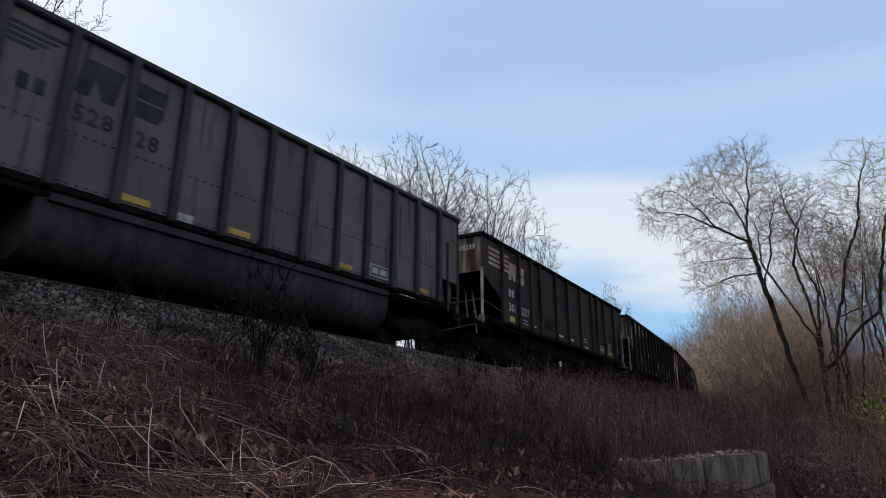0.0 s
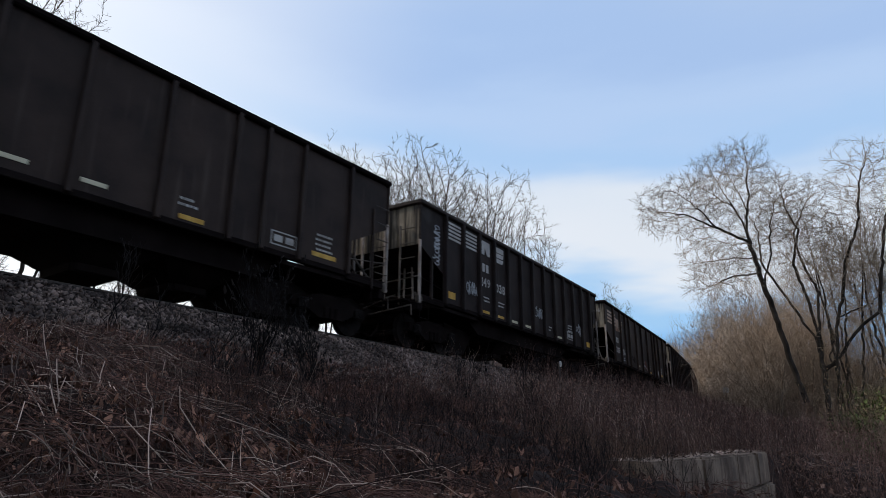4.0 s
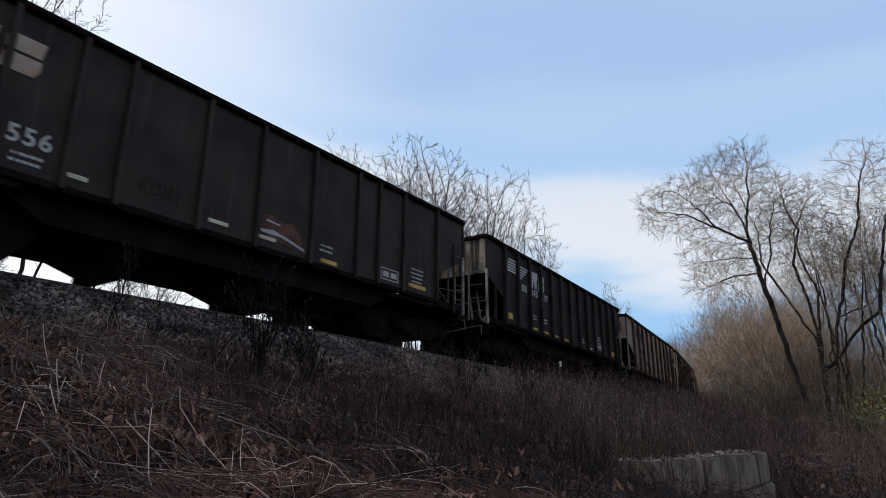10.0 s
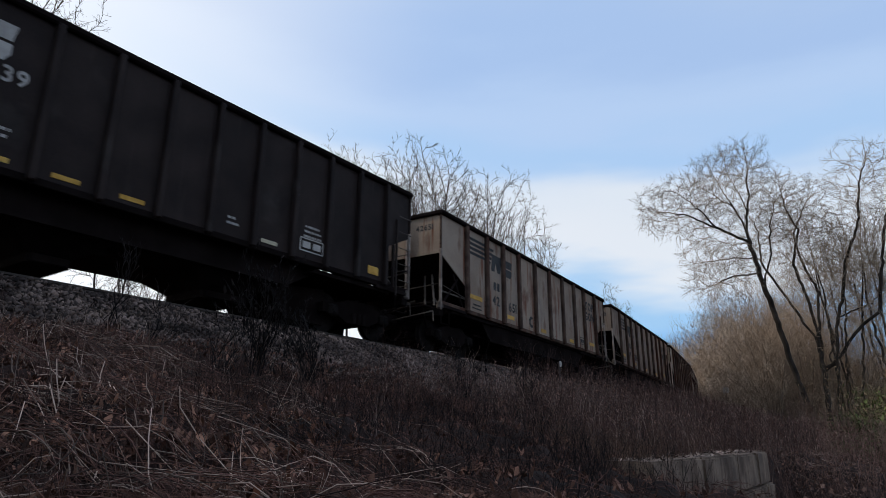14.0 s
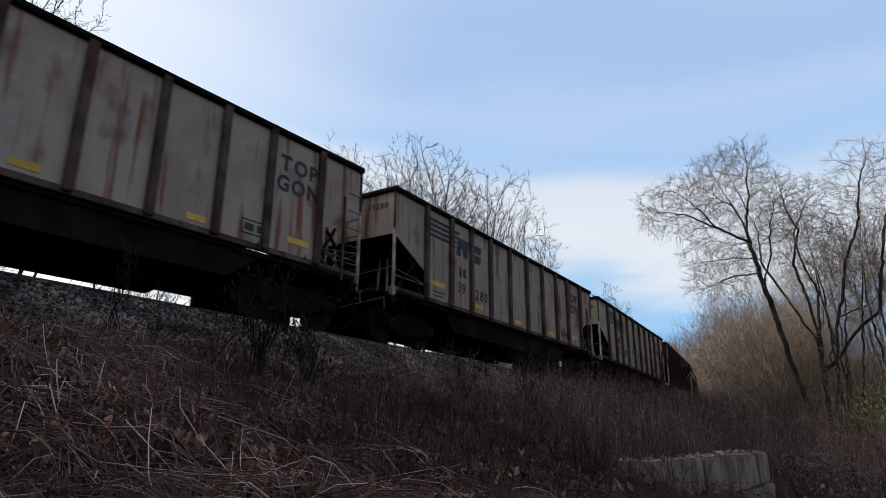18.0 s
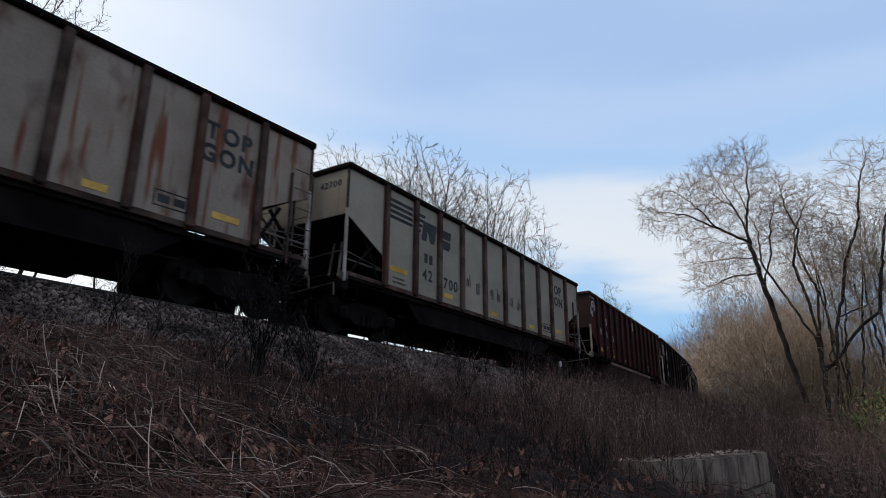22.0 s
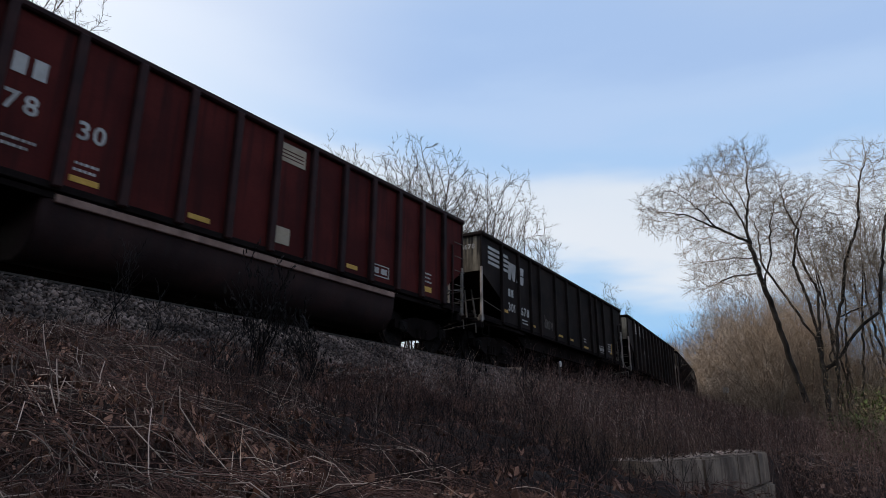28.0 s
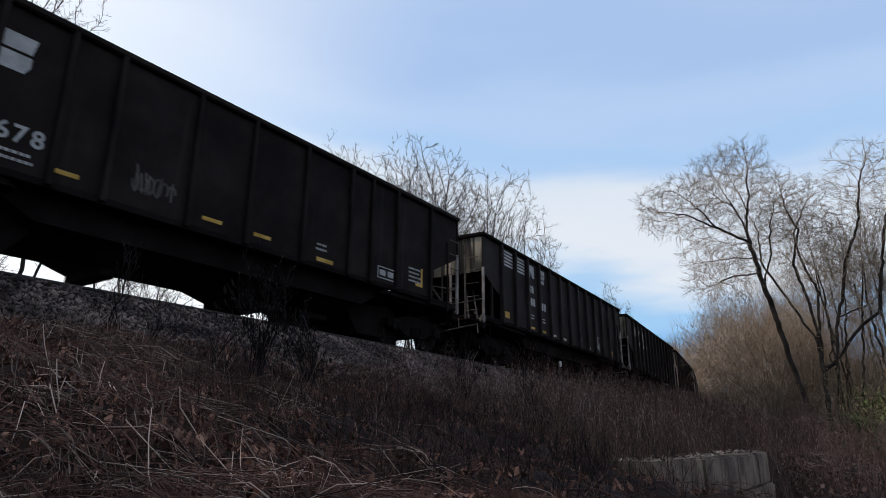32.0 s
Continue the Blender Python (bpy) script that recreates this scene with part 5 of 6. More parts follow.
def build_trees():
    # the leaning tree beside the line, with its long low limbs
    g = ground_at(15.6, 27.2)
    foot = (15.6, 27.2)
    hero = [
        [(-0.32, 0.00, 2.44 - g), (-0.61, 0.00, 3.61 - g), (-0.91, -0.10, 4.79 - g), (-1.57, -0.30, 7.28 - g), (-2.12, -0.60, 9.15 - g), (-2.25, -0.80, 9.93 - g)],
        [(-2.26, -0.80, 9.87 - g), (-2.05, -0.90, 11.22 - g), (-2.05, -1.00, 12.27 - g), (-1.92, -1.00, 12.88 - g)],
        [(-2.17, -0.60, 9.34 - g), (-3.82, -1.00, 9.86 - g), (-4.99, -1.30, 10.30 - g), (-6.44, -1.60, 10.35 - g), (-7.16, -1.80, 10.56 - g)],
        [(-2.20, -0.70, 9.83 - g), (-2.58, -0.50, 10.97 - g), (-3.24, -0.40, 11.50 - g), (-3.92, -0.30, 12.01 - g)],
        [(-1.91, -0.50, 8.53 - g), (-2.42, -0.30, 8.67 - g), (-3.48, -0.10, 8.60 - g), (-4.49, 0.10, 8.52 - g)],
        [(-1.70, -0.40, 7.92 - g), (-3.02, -0.80, 7.72 - g), (-4.09, -1.20, 7.27 - g), (-4.85, -1.50, 6.91 - g)],
        [(-2.11, -0.80, 10.59 - g), (-2.69, -1.40, 11.29 - g), (-3.12, -1.70, 11.83 - g)],
        [(-3.65, -0.90, 9.89 - g), (-4.43, -1.20, 10.58 - g), (-5.22, -1.50, 11.12 - g)],
        [(-1.61, -0.30, 7.36 - g), (-1.43, -0.90, 8.60 - g), (-1.50, -1.30, 9.76 - g), (-1.26, -1.50, 10.73 - g)],
        [(-2.58, -0.50, 10.97 - g), (-3.18, -0.90, 11.63 - g), (-3.48, -1.00, 12.21 - g)],
        [(-2.11, -0.60, 9.21 - g), (-3.46, -1.60, 8.90 - g), (-4.65, -2.20, 8.96 - g), (-5.45, -2.40, 8.77 - g)]]
    blobs = [((-4.7, -1.2, 10.6 - g), (2.5, 1.8, 1.35)), ((-2.9, -0.8, 12.2 - g), (1.7, 1.6, 1.3)), ((-1.9, -0.9, 12.6 - g), (0.9, 1.2, 1.4)), ((-3.5, -0.7, 8.6 - g), (1.9, 1.5, 0.8)), ((-1.1, -1.1, 10.4 - g), (1.1, 1.4, 1.5)), ((-3.9, -1.4, 7.3 - g), (1.5, 1.3, 0.8))]
    m = grown_tree(11, hero, blobs, 0.22, 0.31, 0.0046, TWIG, 0.06, (3, 0.2, 0.5))
    tree_thing(m, (*foot, g), 0, "leaning bare tree with fine pale twigs and long limbs")
    # the clump of sinuous stems behind it
    cx, cy = 17.3, 29.0
    g = ground_at(cx, cy)
    clump = [
        [(-0.14, 0.0, -0.3), (0.03, 0.1, 5.9 - g), (-0.2, 0.2, 7.7 - g), (-0.54, 0.2, 9.0 - g), (-0.1, 0.1, 10.7 - g), (-0.6, 0.0, 11.7 - g), (-0.75, -0.1, 13.2 - g)],
        [(-0.05, 0.2, -0.3), (0.3, 0.3, 6.5 - g), (0.64, 0.5, 7.75 - g), (0.24, 0.7, 9.0 - g), (0.06, 0.9, 10.7 - g), (0.98, 1.0, 12.4 - g)],
        [(0.06, -0.1, -0.3), (0.7, -0.3, 5.9 - g), (1.28, -0.4, 7.75 - g), (1.6, -0.4, 9.0 - g), (2.5, -0.5, 11.0 - g), (2.84, -0.5, 12.9 - g), (3.6, -0.4, 14.5 - g)],
        [(0.3, 0.0, 4.0 - g), (1.54, -0.5, 5.8 - g), (2.45, -0.8, 6.5 - g), (3.0, -0.9, 9.0 - g), (3.46, -1.0, 11.0 - g), (4.4, -1.0, 12.6 - g)],
        [(0.25, 0.0, 4.2 - g), (1.35, 0.5, 6.5 - g), (3.46, 0.9, 7.3 - g), (4.6, 1.2, 8.6 - g)],
        [(0.1, 0.1, 5.0 - g), (-0.9, 0.5, 7.4 - g), (-1.7, 0.9, 9.2 - g), (-1.5, 1.2, 11.0 - g), (-1.9, 1.2, 12.2 - g)]]
    blobs = [((-1.0, 0.0, 12.0 - g), (1.7, 1.5, 1.6)), ((1.0, 0.9, 12.1 - g), (1.6, 1.5, 1.6)), ((3.3, -0.4, 13.3 - g), (1.6, 1.4, 1.9)), ((4.7, -0.9, 11.8 - g), (1.7, 1.4, 2.0)), ((0.3, 0.3, 9.6 - g), (2.1, 1.6, 1.8)), ((3.2, 0.2, 9.4 - g), (2.2, 1.6, 1.8)), ((-1.7, 1.0, 10.4 - g), (1.5, 1.4, 2.0))]
    m1 = grown_tree(14, clump, blobs, 0.25, 0.38, 0.0052, TWIG, 0.08, (3, 0.2, 0.55), 0.022, 1.85)
    tree_thing(m1, (cx, cy, g), 0, "bare tree with sinuous dark stems from one foot", group="trees beside the line")
    m2 = clump_tree(12, 5, 12.4, 2.6, 2.5, step=0.28, spacing=0.52, rmin=0.0056, twig_mat=TWIG, twig=(2, 0.2, 0.6), power=1.88)
    m3 = clump_tree(13, 3, 12.0, 2.0, 2.2, step=0.28, spacing=0.52, rmin=0.0056, twig_mat=TWIG, twig=(2, 0.2, 0.6), power=1.88)
    kinds = (m2, m3)
    lab = "bare tree with several dark stems rising from brush"
    for i, (x, y, k, turn, sc) in enumerate(((18.4, 29.8, 1, 20, 0.98), (19.6, 30.6, 0, 70, 1.0), (20.6, 29.2, 1, 250, 1.05), (22.0, 31.2, 0, 100, 1.05), (23.0, 33.5, 0, 210, 1.0), (25.0, 27.0, 1, 10, 1.0), (21.0, 36.0, 1, 300, 0.95), (27.0, 38.0, 0, 80, 1.0))):
        tree_thing(kinds[k], (x, y, ground_at(x, y)), turn, lab, group="trees beside the line", scale=sc)
    # thicket further along
    b1 = tree_meshes(21, splay(31, 12, 6.6, 3.0), [0.05] * 12, BRUSH_PLAN, 0.007, BRAMBLE, 7)
    b2 = tree_meshes(22, splay(32, 9, 5.6, 2.8), [0.045] * 9, BRUSH_PLAN, 0.007, BRAMBLE, 7)
    for me in (b1[0], b2[0]):
        me.materials.clear()
        me.materials.append(SHRUBBARK)
    for i, (s, off, sc) in enumerate(((34, 7.8, 0.75), (38, 8.8, 1.0), (42, 7.4, 1.1), (46, 10.0, 1.25), (50, 7.6, 1.25), (55, 9.5, 1.5), (60, 7.2, 1.4), (66, 9.0, 1.7), (73, 7.6, 1.7), (82, 9.5, 2.0), (37, 12.4, 0.7), (92, 7.5, 2.1), (104, 9.0, 2.3), (43, 14, 0.8), (48, 13.0, 0.9), (58, 13.5, 1.1), (88, 5.5, 1.6), (98, 5.0, 1.8), (112, 5.0, 2.0), (35.2, 9.2, 0.85), (37.5, 10.6, 0.75), (41, 11.6, 0.7), (37, 15.5, 0.75), (40, 18.5, 0.75), (44, 17.0, 0.85), (36, 20.0, 0.65), (47, 16.0, 0.95), (51, 12.0, 0.9), (53, 18.0, 1.0), (45, 20.0, 0.85), (41, 23.5, 0.7), (62, 16.0, 1.0))):
        x, y = along_np(s, off)
        tree_thing((b1, b2)[i % 2], (x, y, ground_at(x, y)), i * 67, "dense brown leafless shrub beside the line", "bare_shrub", "thicket", sc)
    # woods beyond the line
    f1 = clump_tree(51, 5, 14.0, 3.0, 2.5, step=0.34, spacing=0.48, rmin=0.0066, twig_mat=TWIG_FAR, up=0.16, twig=(3, 0.15, 0.42))
    f2 = clump_tree(52, 6, 14.0, 3.4, 2.9, step=0.34, spacing=0.48, rmin=0.0066, twig_mat=TWIG_FAR, up=0.16, twig=(3, 0.15, 0.42))
    f3 = clump_tree(53, 3, 14.0, 1.9, 1.7, step=0.34, spacing=0.48, rmin=0.0066, twig_mat=TWIG_FAR, up=0.16, twig=(3, 0.15, 0.42))
    tops = [max(v.co.z for v in f[1].vertices) for f in (f1, f2, f3)]
    # place, kind, turn and the height above the eye that each crown reaches
    far = ((-6.6, 34.0, 2, 50, 16.9), (-5.3, 36.0, 2, 0, 17.0), (-3.7, 37.0, 2, 70, 18.3), (-2.9, 38.0, 2, 200, 17.2), (-1.5, 36.0, 0, 40, 17.5), (0.4, 35.0, 1, 90, 16.5), (2.4, 36.5, 0, 120, 16.2), (5.9, 44.0, 2, 200, 17.0), (7.2, 46.5, 2, 20, 15.6), (18.6, 70.0, 0, 30, 16.9), (21.0, 78.0, 2, 130, 12.6),
           (-13.6, 16.6, 1, 200, 15.0), (-16.4, 18.5, 0, 75, 15.5), (-15.0, 20.5, 1, 15, 15.5), (-19, 13, 2, 0, 12.0), (-9.6, 27.5, 2, 130, 11.5), (-12.4, 23.0, 2, 310, 10.5), (-22, 26, 1, 140, 12.0))
    for i, (x, y, k, turn, top) in enumerate(far):
        g = ground_at(x, y)
        tree_thing((f1, f2, f3)[k], (x, y, g), turn, "tall bare tree in the woods beyond the track", group="woods beyond the track", scale=(top + EYE[2] - g) / tops[k])
    for i, (sa, off) in enumerate(((1.0, -13.0), (4.0, -17.0), (6.5, -12.0), (9.5, -15.0), (12.5, -11.0), (16.0, -14.0), (20.0, -11.0), (25.0, -13.0), (31.0, -12.0))):
        x, y = along_np(sa, off)
        tree_thing((f1, f3)[i % 2], (x, y, ground_at(x, y)), i * 50, "low bare tree on the slope beyond the track", group="woods beyond the track", scale=0.45 + 0.03 * (i % 3))
    # hillside woods closing the valley
    rng = np.random.default_rng(9)
    n = 300
    a = rng.uniform(0.1, 0.50, n)
    d = rng.uniform(120, 300, n)
    x, y = np.sin(a) * d, np.cos(a) * d
    s, off = to_line(x, y)
    keep = np.abs(off) > 6
    x, y = x[keep], y[keep]
    z = height(x, y, False)
    lines, rads = [], []
    for i in range(len(x)):
        hh = rng.uniform(7, 13)
        for j in range(46):
            th, q = rng.uniform(0, 2 * np.pi), rng.uniform(0.1, 1.0)
            p0 = np.array([x[i], y[i], z[i] + hh * q * 0.55])
            p2 = p0 + np.array([np.cos(th) * hh * 0.3 * rng.uniform(0.3, 1), np.sin(th) * hh * 0.3 * rng.uniform(0.3, 1), hh * 0.42 * rng.uniform(0.4, 1)])
            lines.append([p0, (p0 + p2) / 2 + rng.normal(0, 0.2, 3), p2])
            rads.append([0.09, 0.06, 0.03])
    v, f = tubes(np.array(lines), np.array(rads), 3)
    tagged(new("hillside_woods", fast_mesh("hillside_woods", v, f, BRAMBLE)), "brown leafless woods on the far hillside", "woods", kind="stuff")


def plants(rng, s, off, h0, h1, branches, lean, r0):
    """Upright dead weeds: a stem and a few side shoots each. Returns lines and radii."""
    n = len(s)
    x, y = along_np(s, off)
    z = height(x, y) - 0.02
    h = rng.uniform(h0, h1, n)
    d = np.stack([rng.normal(0, lean, n), rng.normal(0, lean, n), np.ones(n)], -1)
    p = np.stack([x, y, z], -1)
    pts = np.empty((n, 4, 3))
    pts[:, 0] = p
    for j in range(1, 4):
        d = d + rng.normal(0, 0.12, (n, 3)) * np.array([1, 1, 0.2])
        pts[:, j] = pts[:, j - 1] + d * (h / 3)[:, None]
    rad = (r0 * rng.uniform(0.7, 1.3, n))[:, None] * np.linspace(1, 0.4, 4)[None]
    b, br = offshoots(rng, pts, rad, branches, 0.3, 0.32, 38, 0.08, 3, 0.12, r0 * 0.4)
    return pts, rad, b, br


def stuff(name, layers, mat, label, category):
    vs, fs, base = [], [], 0
    for p, r, sd in layers:
        v, f = tubes(p, r, sd)
        vs.append(v)
        fs.append(f + base)
        base += len(v)
    tagged(new(name, fast_mesh(name, np.concatenate(vs), np.concatenate(fs), mat)), label, category, kind="stuff")


def lying(rng, s, off, l0, l1, r0, r1, lift):
    n = len(s)
    x, y = along_np(s, off)
    length = rng.uniform(l0, l1, n)
    a = np.where(rng.random(n) < 0.55, rng.normal(radians(-38), 0.45, n), rng.uniform(0, np.pi, n))
    dx, dy = np.cos(a) * length / 2, np.sin(a) * length / 2
    pts = np.empty((n, 3, 3))
    bend = rng.normal(0, 0.07, n) * length
    for j, t in enumerate((-1, 0, 1)):
        px, py = x + dx * t - (bend * dy / length if j == 1 else 0), y + dy * t + (bend * dx / length if j == 1 else 0)
        pts[:, j] = np.stack([px, py, height(px, py) + lift * rng.random(n) ** 2 + 0.004], -1)
    rad = rng.uniform(r0, r1, n)[:, None] * np.array([1, 0.9, 0.6])[None]
    return pts, rad


def leaves(rng, x, y, z, size, tilt):
    """Curled leaves, two faces each."""
    n = len(x)
    a = rng.uniform(0, 2 * np.pi, n)
    u = np.stack([np.cos(a), np.sin(a), rng.normal(0, tilt, n)], -1)
    w = np.stack([-np.sin(a), np.cos(a), rng.normal(0, tilt, n)], -1)
    c = np.stack([x, y, z], -1)
    s = size[:, None]
    curl = np.array([0, 0, 1.0]) * (s * rng.uniform(0.1, 0.5, (n, 1)))
    v = np.stack([c - u * s - w * s * 0.25 + curl, c - u * s * 0.2 - w * s * 0.62 + curl * 0.6, c + u * s - w * s * 0.1, c + u * s + w * s * 0.12, c - u * s * 0.15 + w * s * 0.6 + curl * 0.8, c - u * s + w * s * 0.2 + curl], 1)
    v = v + rng.normal(0, 0.22, v.shape) * size[:, None, None]
    f0 = np.array([[0, 1, 4, 5], [1, 2, 3, 4]])
    f = (f0[None] + (np.arange(n) * 6)[:, None, None]).reshape(-1, 4)
    return v.reshape(-1, 3), f


def build_weeds():
    rng = np.random.default_rng(17)
    # flattened stalks on the bank
    n = 1000
    s, off = np.concatenate([rng.uniform(-4, 3.2, 850), rng.uniform(3, 15, 150)]), rng.uniform(3.6, 12.6, n)
    keep = (off < 7.2) | (s < 1.0) | (rng.random(n) < 0.15)
    p1, r1 = lying(rng, s[keep], off[keep], 0.2, 0.8, 0.0013, 0.0030, 0.13)
    m = 70
    p2, r2 = lying(rng, rng.uniform(0.2, 3.2, m), rng.uniform(5.4, 8.6, m), 0.4, 1.0, 0.0022, 0.0040, 0.2)
    # stalks that fell together, in sheaves
    nb, n = 110, 2600
    bs, bo = rng.uniform(-1.2, 4.0, nb), rng.uniform(4.4, 9.8, nb)
    bx, by = along_np(bs, bo)
    ba = np.where(rng.random(nb) < 0.75, rng.normal(radians(-9), 0.2, nb), rng.normal(radians(-60), 0.3, nb))
    k = rng.integers(0, nb, n)
    a = ba[k] + rng.normal(0, 0.09, n)
    length = rng.uniform(0.3, 1.3, n)
    cx, cy = bx[k] + rng.normal(0, 0.16, n), by[k] + rng.normal(0, 0.16, n)
    sweep = rng.normal(0.10, 0.10, n) * length
    lift_ = 0.04 + 0.14 * rng.random(n)
    p4 = np.empty((n, 6, 3))
    for j, t in enumerate(np.linspace(-0.5, 0.5, 6)):
        q = sweep * (1 - 4 * t * t)
        px_, py_ = cx + np.cos(a) * length * t - np.sin(a) * q, cy + np.sin(a) * length * t + np.cos(a) * q
        p4[:, j] = np.stack([px_, py_, height(px_, py_) + lift_ * (1 - 1.2 * (t + 0.2) ** 2)], -1)
    r4 = rng.uniform(0.0014, 0.0038, n)[:, None] * np.array([1, 1, 0.95, 0.85, 0.7, 0.5])[None]
    bright = (rng.random(n) < 0.34) & ~((cx > -0.6) & (rng.random(n) < 0.7))
    dull = ~bright & ((cx < -0.2) | (rng.random(n) < 0.25))
    stuff("dull_stalks", [(p4[dull], r4[dull], 3)], WEED, "dark dead stalks swept flat on the bank", "dead grass")
    p4, r4 = p4[bright], r4[bright]
    stuff("flattened_stalks", [(p1, r1, 3), (p2, r2, 4), (p4, r4, 3)], STALK, "pale dead stalks lying flat on the bank", "dead grass")
    n = 2600
    s, off = rng.uniform(-4, 14, n), rng.uniform(3.4, 12.8, n)
    p1, r1 = lying(rng, s, off, 0.2, 0.9, 0.0016, 0.0038, 0.12)
    n = 62000
    s, off = np.concatenate([rng.uniform(-4, 8, 46000), rng.uniform(6, 22, 16000)]), 3.3 + 9.5 * rng.random(n) ** 1.15
    off = np.where((s > 4.6) & (off < 4.6) & (rng.random(n) < 0.75), off + 2.0, off)
    near = (s > 2.8) & (s < 8.5) & (off > 6.8) & (rng.random(n) < 0.6)
    s = np.where(near, s - 6.0, s)
    p3, r3 = lying(rng, s, off, 0.05, 0.32, 0.0010, 0.0026, 0.15)
    stuff("grass_litter", [(p1, r1, 3), (p3, r3, 3)], WEED, "dark dead grass litter on the bank", "dead grass")
    # fallen leaves
    n = 46000
    s, off = np.concatenate([rng.uniform(-4, 9, 37000), rng.uniform(8, 30, 9000)]), 3.1 + 9.9 * rng.random(n)
    near = (s > 3.0) & (s < 9) & (off > 6.4) & (rng.random(n) < 0.7)
    s, off = np.where(near, s - 5.0, s), np.where(near, off + 1.0, off)
    x, y = along_np(s, off)
    v, f = leaves(rng, x, y, height(x, y) + rng.uniform(0.003, 0.07, n), rng.uniform(0.007, 0.03, n), 1.0)
    tagged(new("fallen_leaves", fast_mesh("fallen_leaves", v, f, LEAF)), "brown dry fallen leaves on the bank", "leaves", kind="stuff")
    # broad curled leaves in drifts on the near bank
    n, nd = 6500, 60
    ds, do = rng.uniform(-1.0, 3.6, nd), rng.uniform(4.0, 8.6, nd)
    k = rng.integers(0, nd, n)
    x, y = along_np(ds[k] + rng.normal(0, 0.3, n), do[k] + rng.normal(0, 0.35, n))
    v, f = leaves(rng, x, y, height(x, y) + rng.uniform(0.01, 0.09, n), rng.uniform(0.012, 0.03, n), 1.0)
    tagged(new("broad_leaves", fast_mesh("broad_leaves", v, f, REDLEAF)), "broad reddish brown dead leaves in drifts", "leaves", kind="stuff")
    n = 4600
    s, off = rng.uniform(14.5, 27, n), rng.uniform(8.8, 21, n)
    x, y = along_np(s, off)
    v, f = leaves(rng, x, y, height(x, y) + rng.uniform(0.003, 0.09, n), rng.uniform(0.03, 0.075, n), 0.5)
    tagged(new("leaf_litter", fast_mesh("leaf_litter", v, f, RUSSET)), "brown leaf litter on the ground below the trees", "leaves", kind="stuff")
    p1, r1 = lying(rng, rng.uniform(14, 25, 500), rng.uniform(8.6, 18, 500), 0.3, 1.2, 0.003, 0.006, 0.25)
    stuff("fallen_twigs", [(p1, r1, 3)], STALK, "pale fallen twigs and stalks below the trees", "dead stalks")
    # standing weeds
    layers = []
    for n, sa, sb, oa, ob, h0, h1, b, lean, r in ((600, 1.5, 9, 4.7, 7.8, 0.2, 0.6, 4, 0.2, 0.0022), (1400, 7, 17, 4.5, 9.0, 0.35, 0.85, 5, 0.16, 0.0028),
                                                  (2600, 14, 34, 3.0, 9.6, 0.6, 1.3, 5, 0.14, 0.0045), (1500, 30, 62, 3.0, 8.5, 0.8, 1.5, 5, 0.14, 0.007)):
        pts, rad, br, brr = plants(rng, rng.uniform(sa, sb, n), rng.uniform(oa, ob, n), h0, h1, b, lean, r)
        layers += [(pts, rad, 3), (br, brr, 3)]
    pale = []
    for n, sa, sb, oa, ob, h0, h1, b, lean, r in ((150, 2, 10, 4.4, 7.5, 0.2, 0.6, 4, 0.25, 0.0020), (420, 8, 20, 4.2, 9.0, 0.35, 0.9, 5, 0.2, 0.0026), (520, 18, 40, 3.0, 9.6, 0.6, 1.3, 5, 0.16, 0.0045)):
        pts, rad, br, brr = plants(rng, rng.uniform(sa, sb, n), rng.uniform(oa, ob, n), h0, h1, b, lean, r)
        pale += [(pts, rad, 3), (br, brr, 3)]
    n = 110
    s, off = rng.uniform(2.2, 3.7, n), rng.uniform(3.3, 5.2, n)
    x, y = along_np(s, off)
    z = height(x, y)
    a, ln, hi_ = rng.uniform(0, 6.28, n), rng.uniform(0.15, 0.45, n), rng.uniform(0.12, 0.38, n)
    arch = np.stack([np.stack([x + np.cos(a) * ln * q, y + np.sin(a) * ln * q, z - 0.01 + hi_ * (1 - (1 - 1.5 * q) ** 2)], -1) for q in np.linspace(0, 1, 6)], 1)
    pale.append((arch, np.full((n, 6), 0.0022) * np.linspace(1, 0.5, 6), 3))
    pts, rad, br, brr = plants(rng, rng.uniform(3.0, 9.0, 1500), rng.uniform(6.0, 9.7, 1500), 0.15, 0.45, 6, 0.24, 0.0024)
    stuff("dark_weeds", [(pts, rad, 3), (br, brr, 3)], DARKWEED, "near-black dead weeds standing low on the bank", "dead weeds")
    stuff("pale_weeds", pale, STALK, "pale dry weeds standing among darker ones", "dead weeds")
    stuff("standing_weeds", layers, MIDWEED, "dark dead weeds standing on the bank", "dead weeds")
    layers = []
    for n, sa, sb, oa, ob, h0, h1, b, lean, r in ((1300, 20, 34, 9.0, 19.0, 0.8, 1.9, 6, 0.18, 0.005), (900, 34, 60, 8, 20, 1.0, 2.4, 6, 0.18, 0.008), (260, 16.4, 19, 8.5, 12.5, 0.5, 1.1, 6, 0.2, 0.004)):
        pts, rad, br, brr = plants(rng, rng.uniform(sa, sb, n), rng.uniform(oa, ob, n), h0, h1, b, lean, r)
        layers += [(pts, rad, 3), (br, brr, 3)]
    stuff("brush", layers, BRUSH, "tangled brown brush below the trees", "brush")
    # rusty grass above the wall
    layers = []
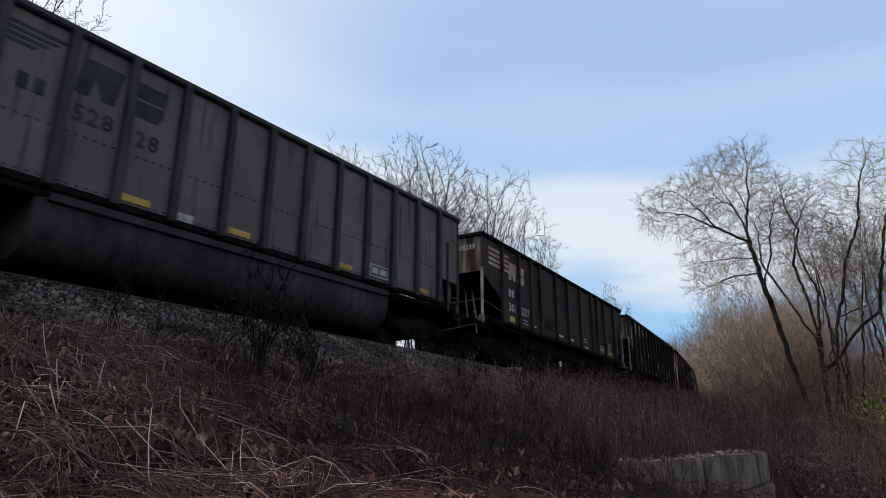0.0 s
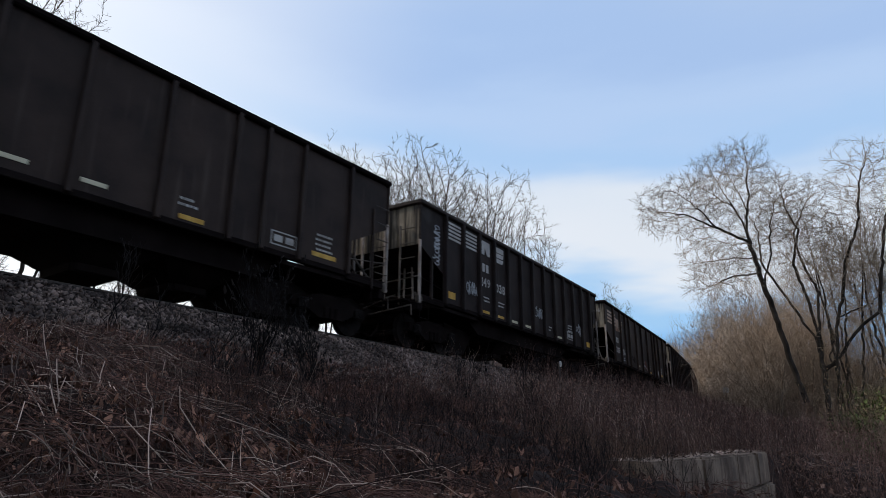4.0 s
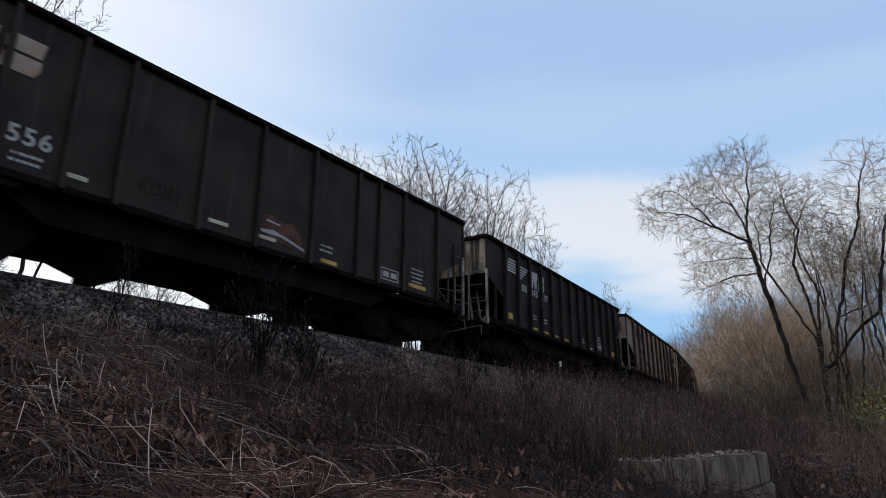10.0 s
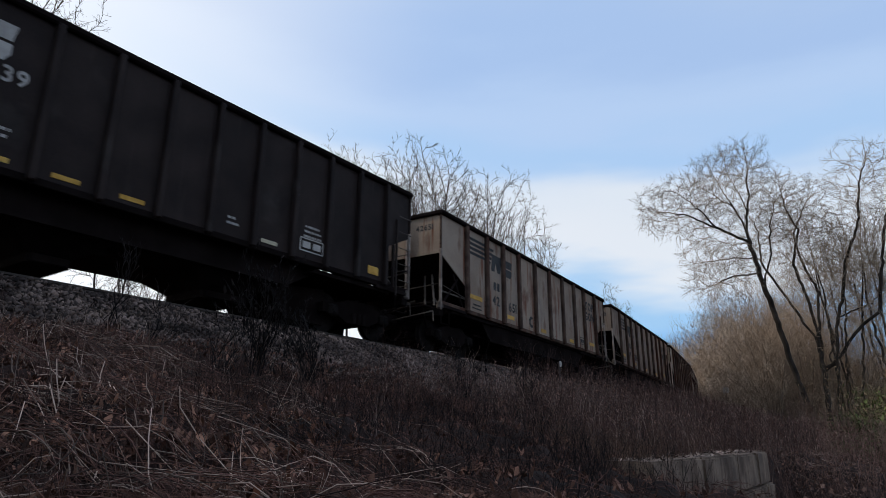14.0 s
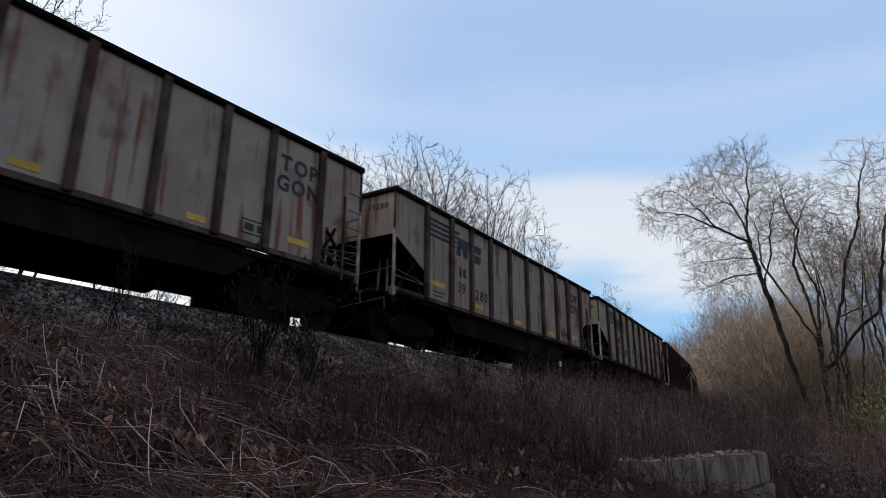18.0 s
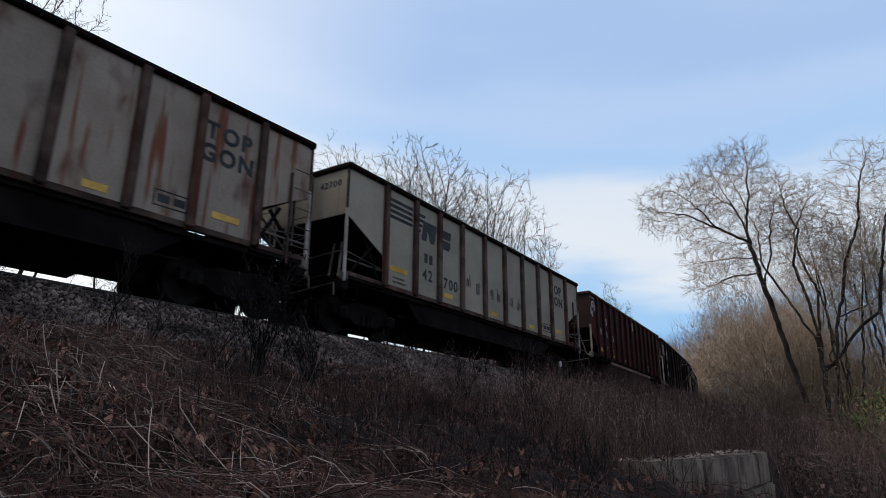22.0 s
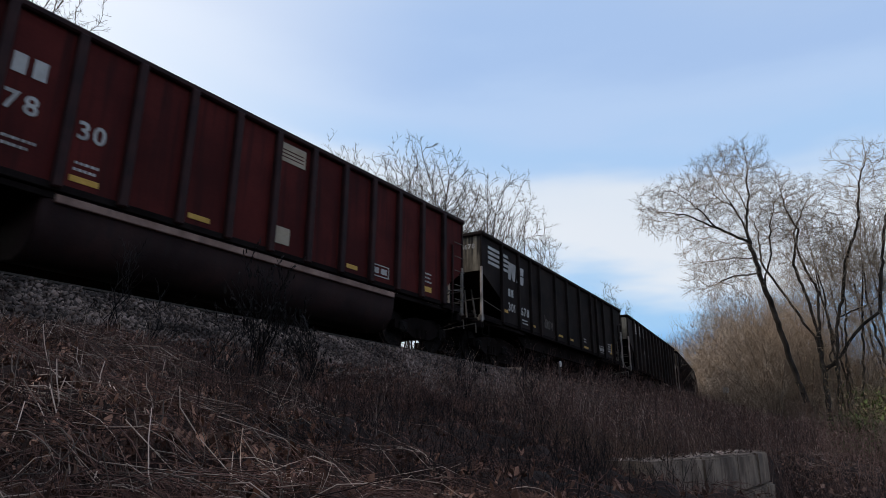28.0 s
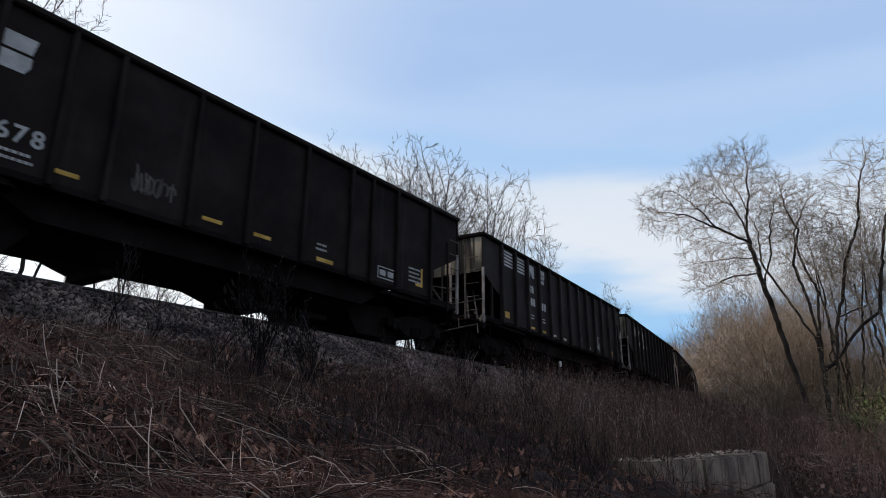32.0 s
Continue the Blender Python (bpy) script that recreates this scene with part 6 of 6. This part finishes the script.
    for n, sa, sb, oa, ob, h0, h1 in ((420, 7.0, 10.5, 8.0, 8.85, 0.12, 0.34), (500, 7.0, 10.5, 7.2, 8.6, 0.15, 0.42), (450, 9, 16, 7.4, 8.6, 0.15, 0.5), (700, 17, 30, 8, 14, 0.3, 0.9)):
        pts, rad, br, brr = plants(rng, rng.uniform(sa, sb, n), rng.uniform(oa, ob, n), h0, h1, 3, 0.3, 0.0025)
        layers += [(pts, rad, 3), (br, brr, 3)]
    stuff("rusty_grass", layers, RUSTWEED, "rust-brown dry grass above the concrete wall", "dead grass")
    # pale broken canes close by
    n = 62
    s, off = rng.uniform(0.5, 2.5, n), rng.uniform(5.6, 8.8, n)
    x, y = along_np(s, off)
    z = height(x, y)
    h, lx, ly = rng.uniform(0.18, 0.5, n), rng.normal(-0.34, 0.16, n), rng.normal(0.1, 0.25, n)
    pts = np.stack([np.stack([x + lx * h * q + rng.normal(0, 0.012, n), y + ly * h * q, z - 0.03 + h * q], -1) for q in (0, 0.35, 0.7, 1.0)], 1)
    snapped = rng.random(n) < 0.4
    pts[snapped, 3] += np.stack([rng.uniform(0.02, 0.16, n), rng.uniform(-0.05, 0.05, n), rng.uniform(-0.26, -0.12, n)], -1)[snapped]
    rad = rng.uniform(0.0026, 0.0056, n)[:, None] * np.array([1.0, 0.95, 0.85, 0.7])[None]
    stuff("broken_canes", [(pts, rad, 5)], STALK, "pale broken canes standing on the bank", "dead canes")
    # withered leaves and seed heads hanging in the weeds
    n = 26000
    s = np.concatenate([rng.uniform(7, 18, 9000), rng.uniform(16, 36, 11000), rng.uniform(30, 62, 6000)])
    off = np.where(s < 15, rng.uniform(4.6, 8.4, n), rng.uniform(3.0, 15, n))
    x, y = along_np(s, off)
    far_ = np.clip(s / 24, 0.35, 2.0)
    v, f = leaves(rng, x, y, height(x, y) + rng.random(n) * (0.35 + 0.7 * np.clip(s / 24, 0.3, 1.4)), rng.uniform(0.012, 0.034, n) * far_, 1.0)
    tagged(new("withered_leaves", fast_mesh("withered_leaves", v, f, BRUSH)), "withered brown leaves hanging in dead weeds", "leaves", kind="stuff")
    n, nd = 15000, 70
    dx_, dy_ = rng.uniform(15.2, 21.0, nd), rng.uniform(23.6, 28.0, nd)
    k = rng.integers(0, nd, n)
    x, y = dx_[k] + rng.normal(0, 0.55, n), dy_[k] + rng.normal(0, 0.5, n)
    z = height(x, y) + rng.random(n) * (1.6 + 3.0 * rng.random(nd)[k])
    v, f = leaves(rng, x, y, z, rng.uniform(0.012, 0.028, n), 0.9)
    tagged(new("clinging_leaves", fast_mesh("clinging_leaves", v, f, TANLEAF)), "pale tan dead leaves clinging to the brush", "leaves", kind="stuff")
    # green undergrowth below the trees
    n = 9000
    c = rng.integers(0, 9, n)
    cx = np.array([15.6, 16.0, 16.5, 17.2, 18.0, 18.8, 19.4, 16.6, 18.2])[c]
    cy = np.array([24.6, 24.0, 24.4, 23.6, 24.2, 23.8, 24.6, 22.6, 22.8])[c]
    x, y = cx + rng.normal(0, 0.5, n), cy + rng.normal(0, 0.7, n)
    z = height(x, y) + rng.random(n) * np.array([1.6, 2.3, 2.8, 2.5, 3.0, 2.6, 3.1, 1.7, 1.9])[c]
    v, f = leaves(rng, x, y, z, rng.uniform(0.022, 0.05, n), 0.7)
    tagged(new("green_undergrowth", fast_mesh("green_undergrowth", v, f, GREEN)), "green leafy undergrowth below bare trees", "undergrowth", kind="stuff")
    # dark dead plants of their own
    for i, (x, y, h, k, spread) in enumerate(((-2.2, 7.5, 1.35, 8, 0.36), (-1.55, 7.7, 1.0, 9, 0.3), (-3.93, 7.45, 0.95, 3, 0.10), (-3.35, 7.3, 0.62, 3, 0.2), (-2.5, 7.0, 0.8, 4, 0.3), (0.35, 10.6, 0.9, 6, 0.3), (1.6, 12.4, 1.0, 6, 0.4))):
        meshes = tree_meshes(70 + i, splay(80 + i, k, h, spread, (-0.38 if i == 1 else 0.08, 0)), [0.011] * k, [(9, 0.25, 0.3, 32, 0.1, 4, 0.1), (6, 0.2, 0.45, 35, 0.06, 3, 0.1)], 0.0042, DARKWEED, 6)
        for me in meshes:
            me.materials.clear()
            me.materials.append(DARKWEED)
        if i in (0, 1, 5, 6):
            src = np.array([v.co for v in meshes[1].vertices])
            src = src[rng.integers(0, len(src), 420 if i < 2 else 200)]
            v, f = leaves(rng, src[:, 0], src[:, 1], src[:, 2] - 0.02, rng.uniform(0.008, 0.02, len(src)), 1.6)
            meshes.append(fast_mesh("withered_leaves", v, f, DARKWEED))
        thing = tree_thing(meshes[:2], (x, y, ground_at(x, y) + 0.0), 0, "dark dead weed stalks standing at the ballast edge", "dead_weed_clump", "weeds at the ballast")
        if len(meshes) > 2:
            tagged(put("withered_leaves", meshes[2], thing), "near-black curled leaves", kind="stuff")


build_trees()
build_weeds()
build_wall_litter()


def build_marker():
    p = along(17.6, 3.3)
    z = ground_at(p.x, p.y)
    m = tagged(new("marker_post"), "thin metal marker post with a white round top", "post")
    m.matrix_basis = pose(p.x, p.y, z, 0, 0, 60)
    box("post", m, (0.04, 0.04, 1.1), (0, 0, 0.5), POST, 0.006)
    bm = bmesh.new()
    bmesh.ops.create_cone(bm, cap_ends=True, segments=20, radius1=0.09, radius2=0.09, depth=0.03)
    bmesh.ops.transform(bm, matrix=Matrix.Translation((0, -0.035, 1.0)) @ Matrix.Rotation(radians(90), 4, "X"), verts=bm.verts)
    put("target", bm_mesh("target", bm, CREAM), m, label="white round target")


build_marker()


def build_sign():
    p = along(42.0, 5.0)
    z = ground_at(p.x, p.y)
    m = tagged(new("sign_post"), "slim trackside post with a small pale blank plate", "sign")
    m.matrix_basis = pose(p.x, p.y, z, 0, 0, -30)
    box("post", m, (0.06, 0.06, 2.5), (0, 0, 1.15), POST, 0.008)
    box("plate", m, (0.34, 0.02, 0.36), (0, -0.05, 2.25), CREAM, 0.006, "pale square plate")


build_sign()


motions()
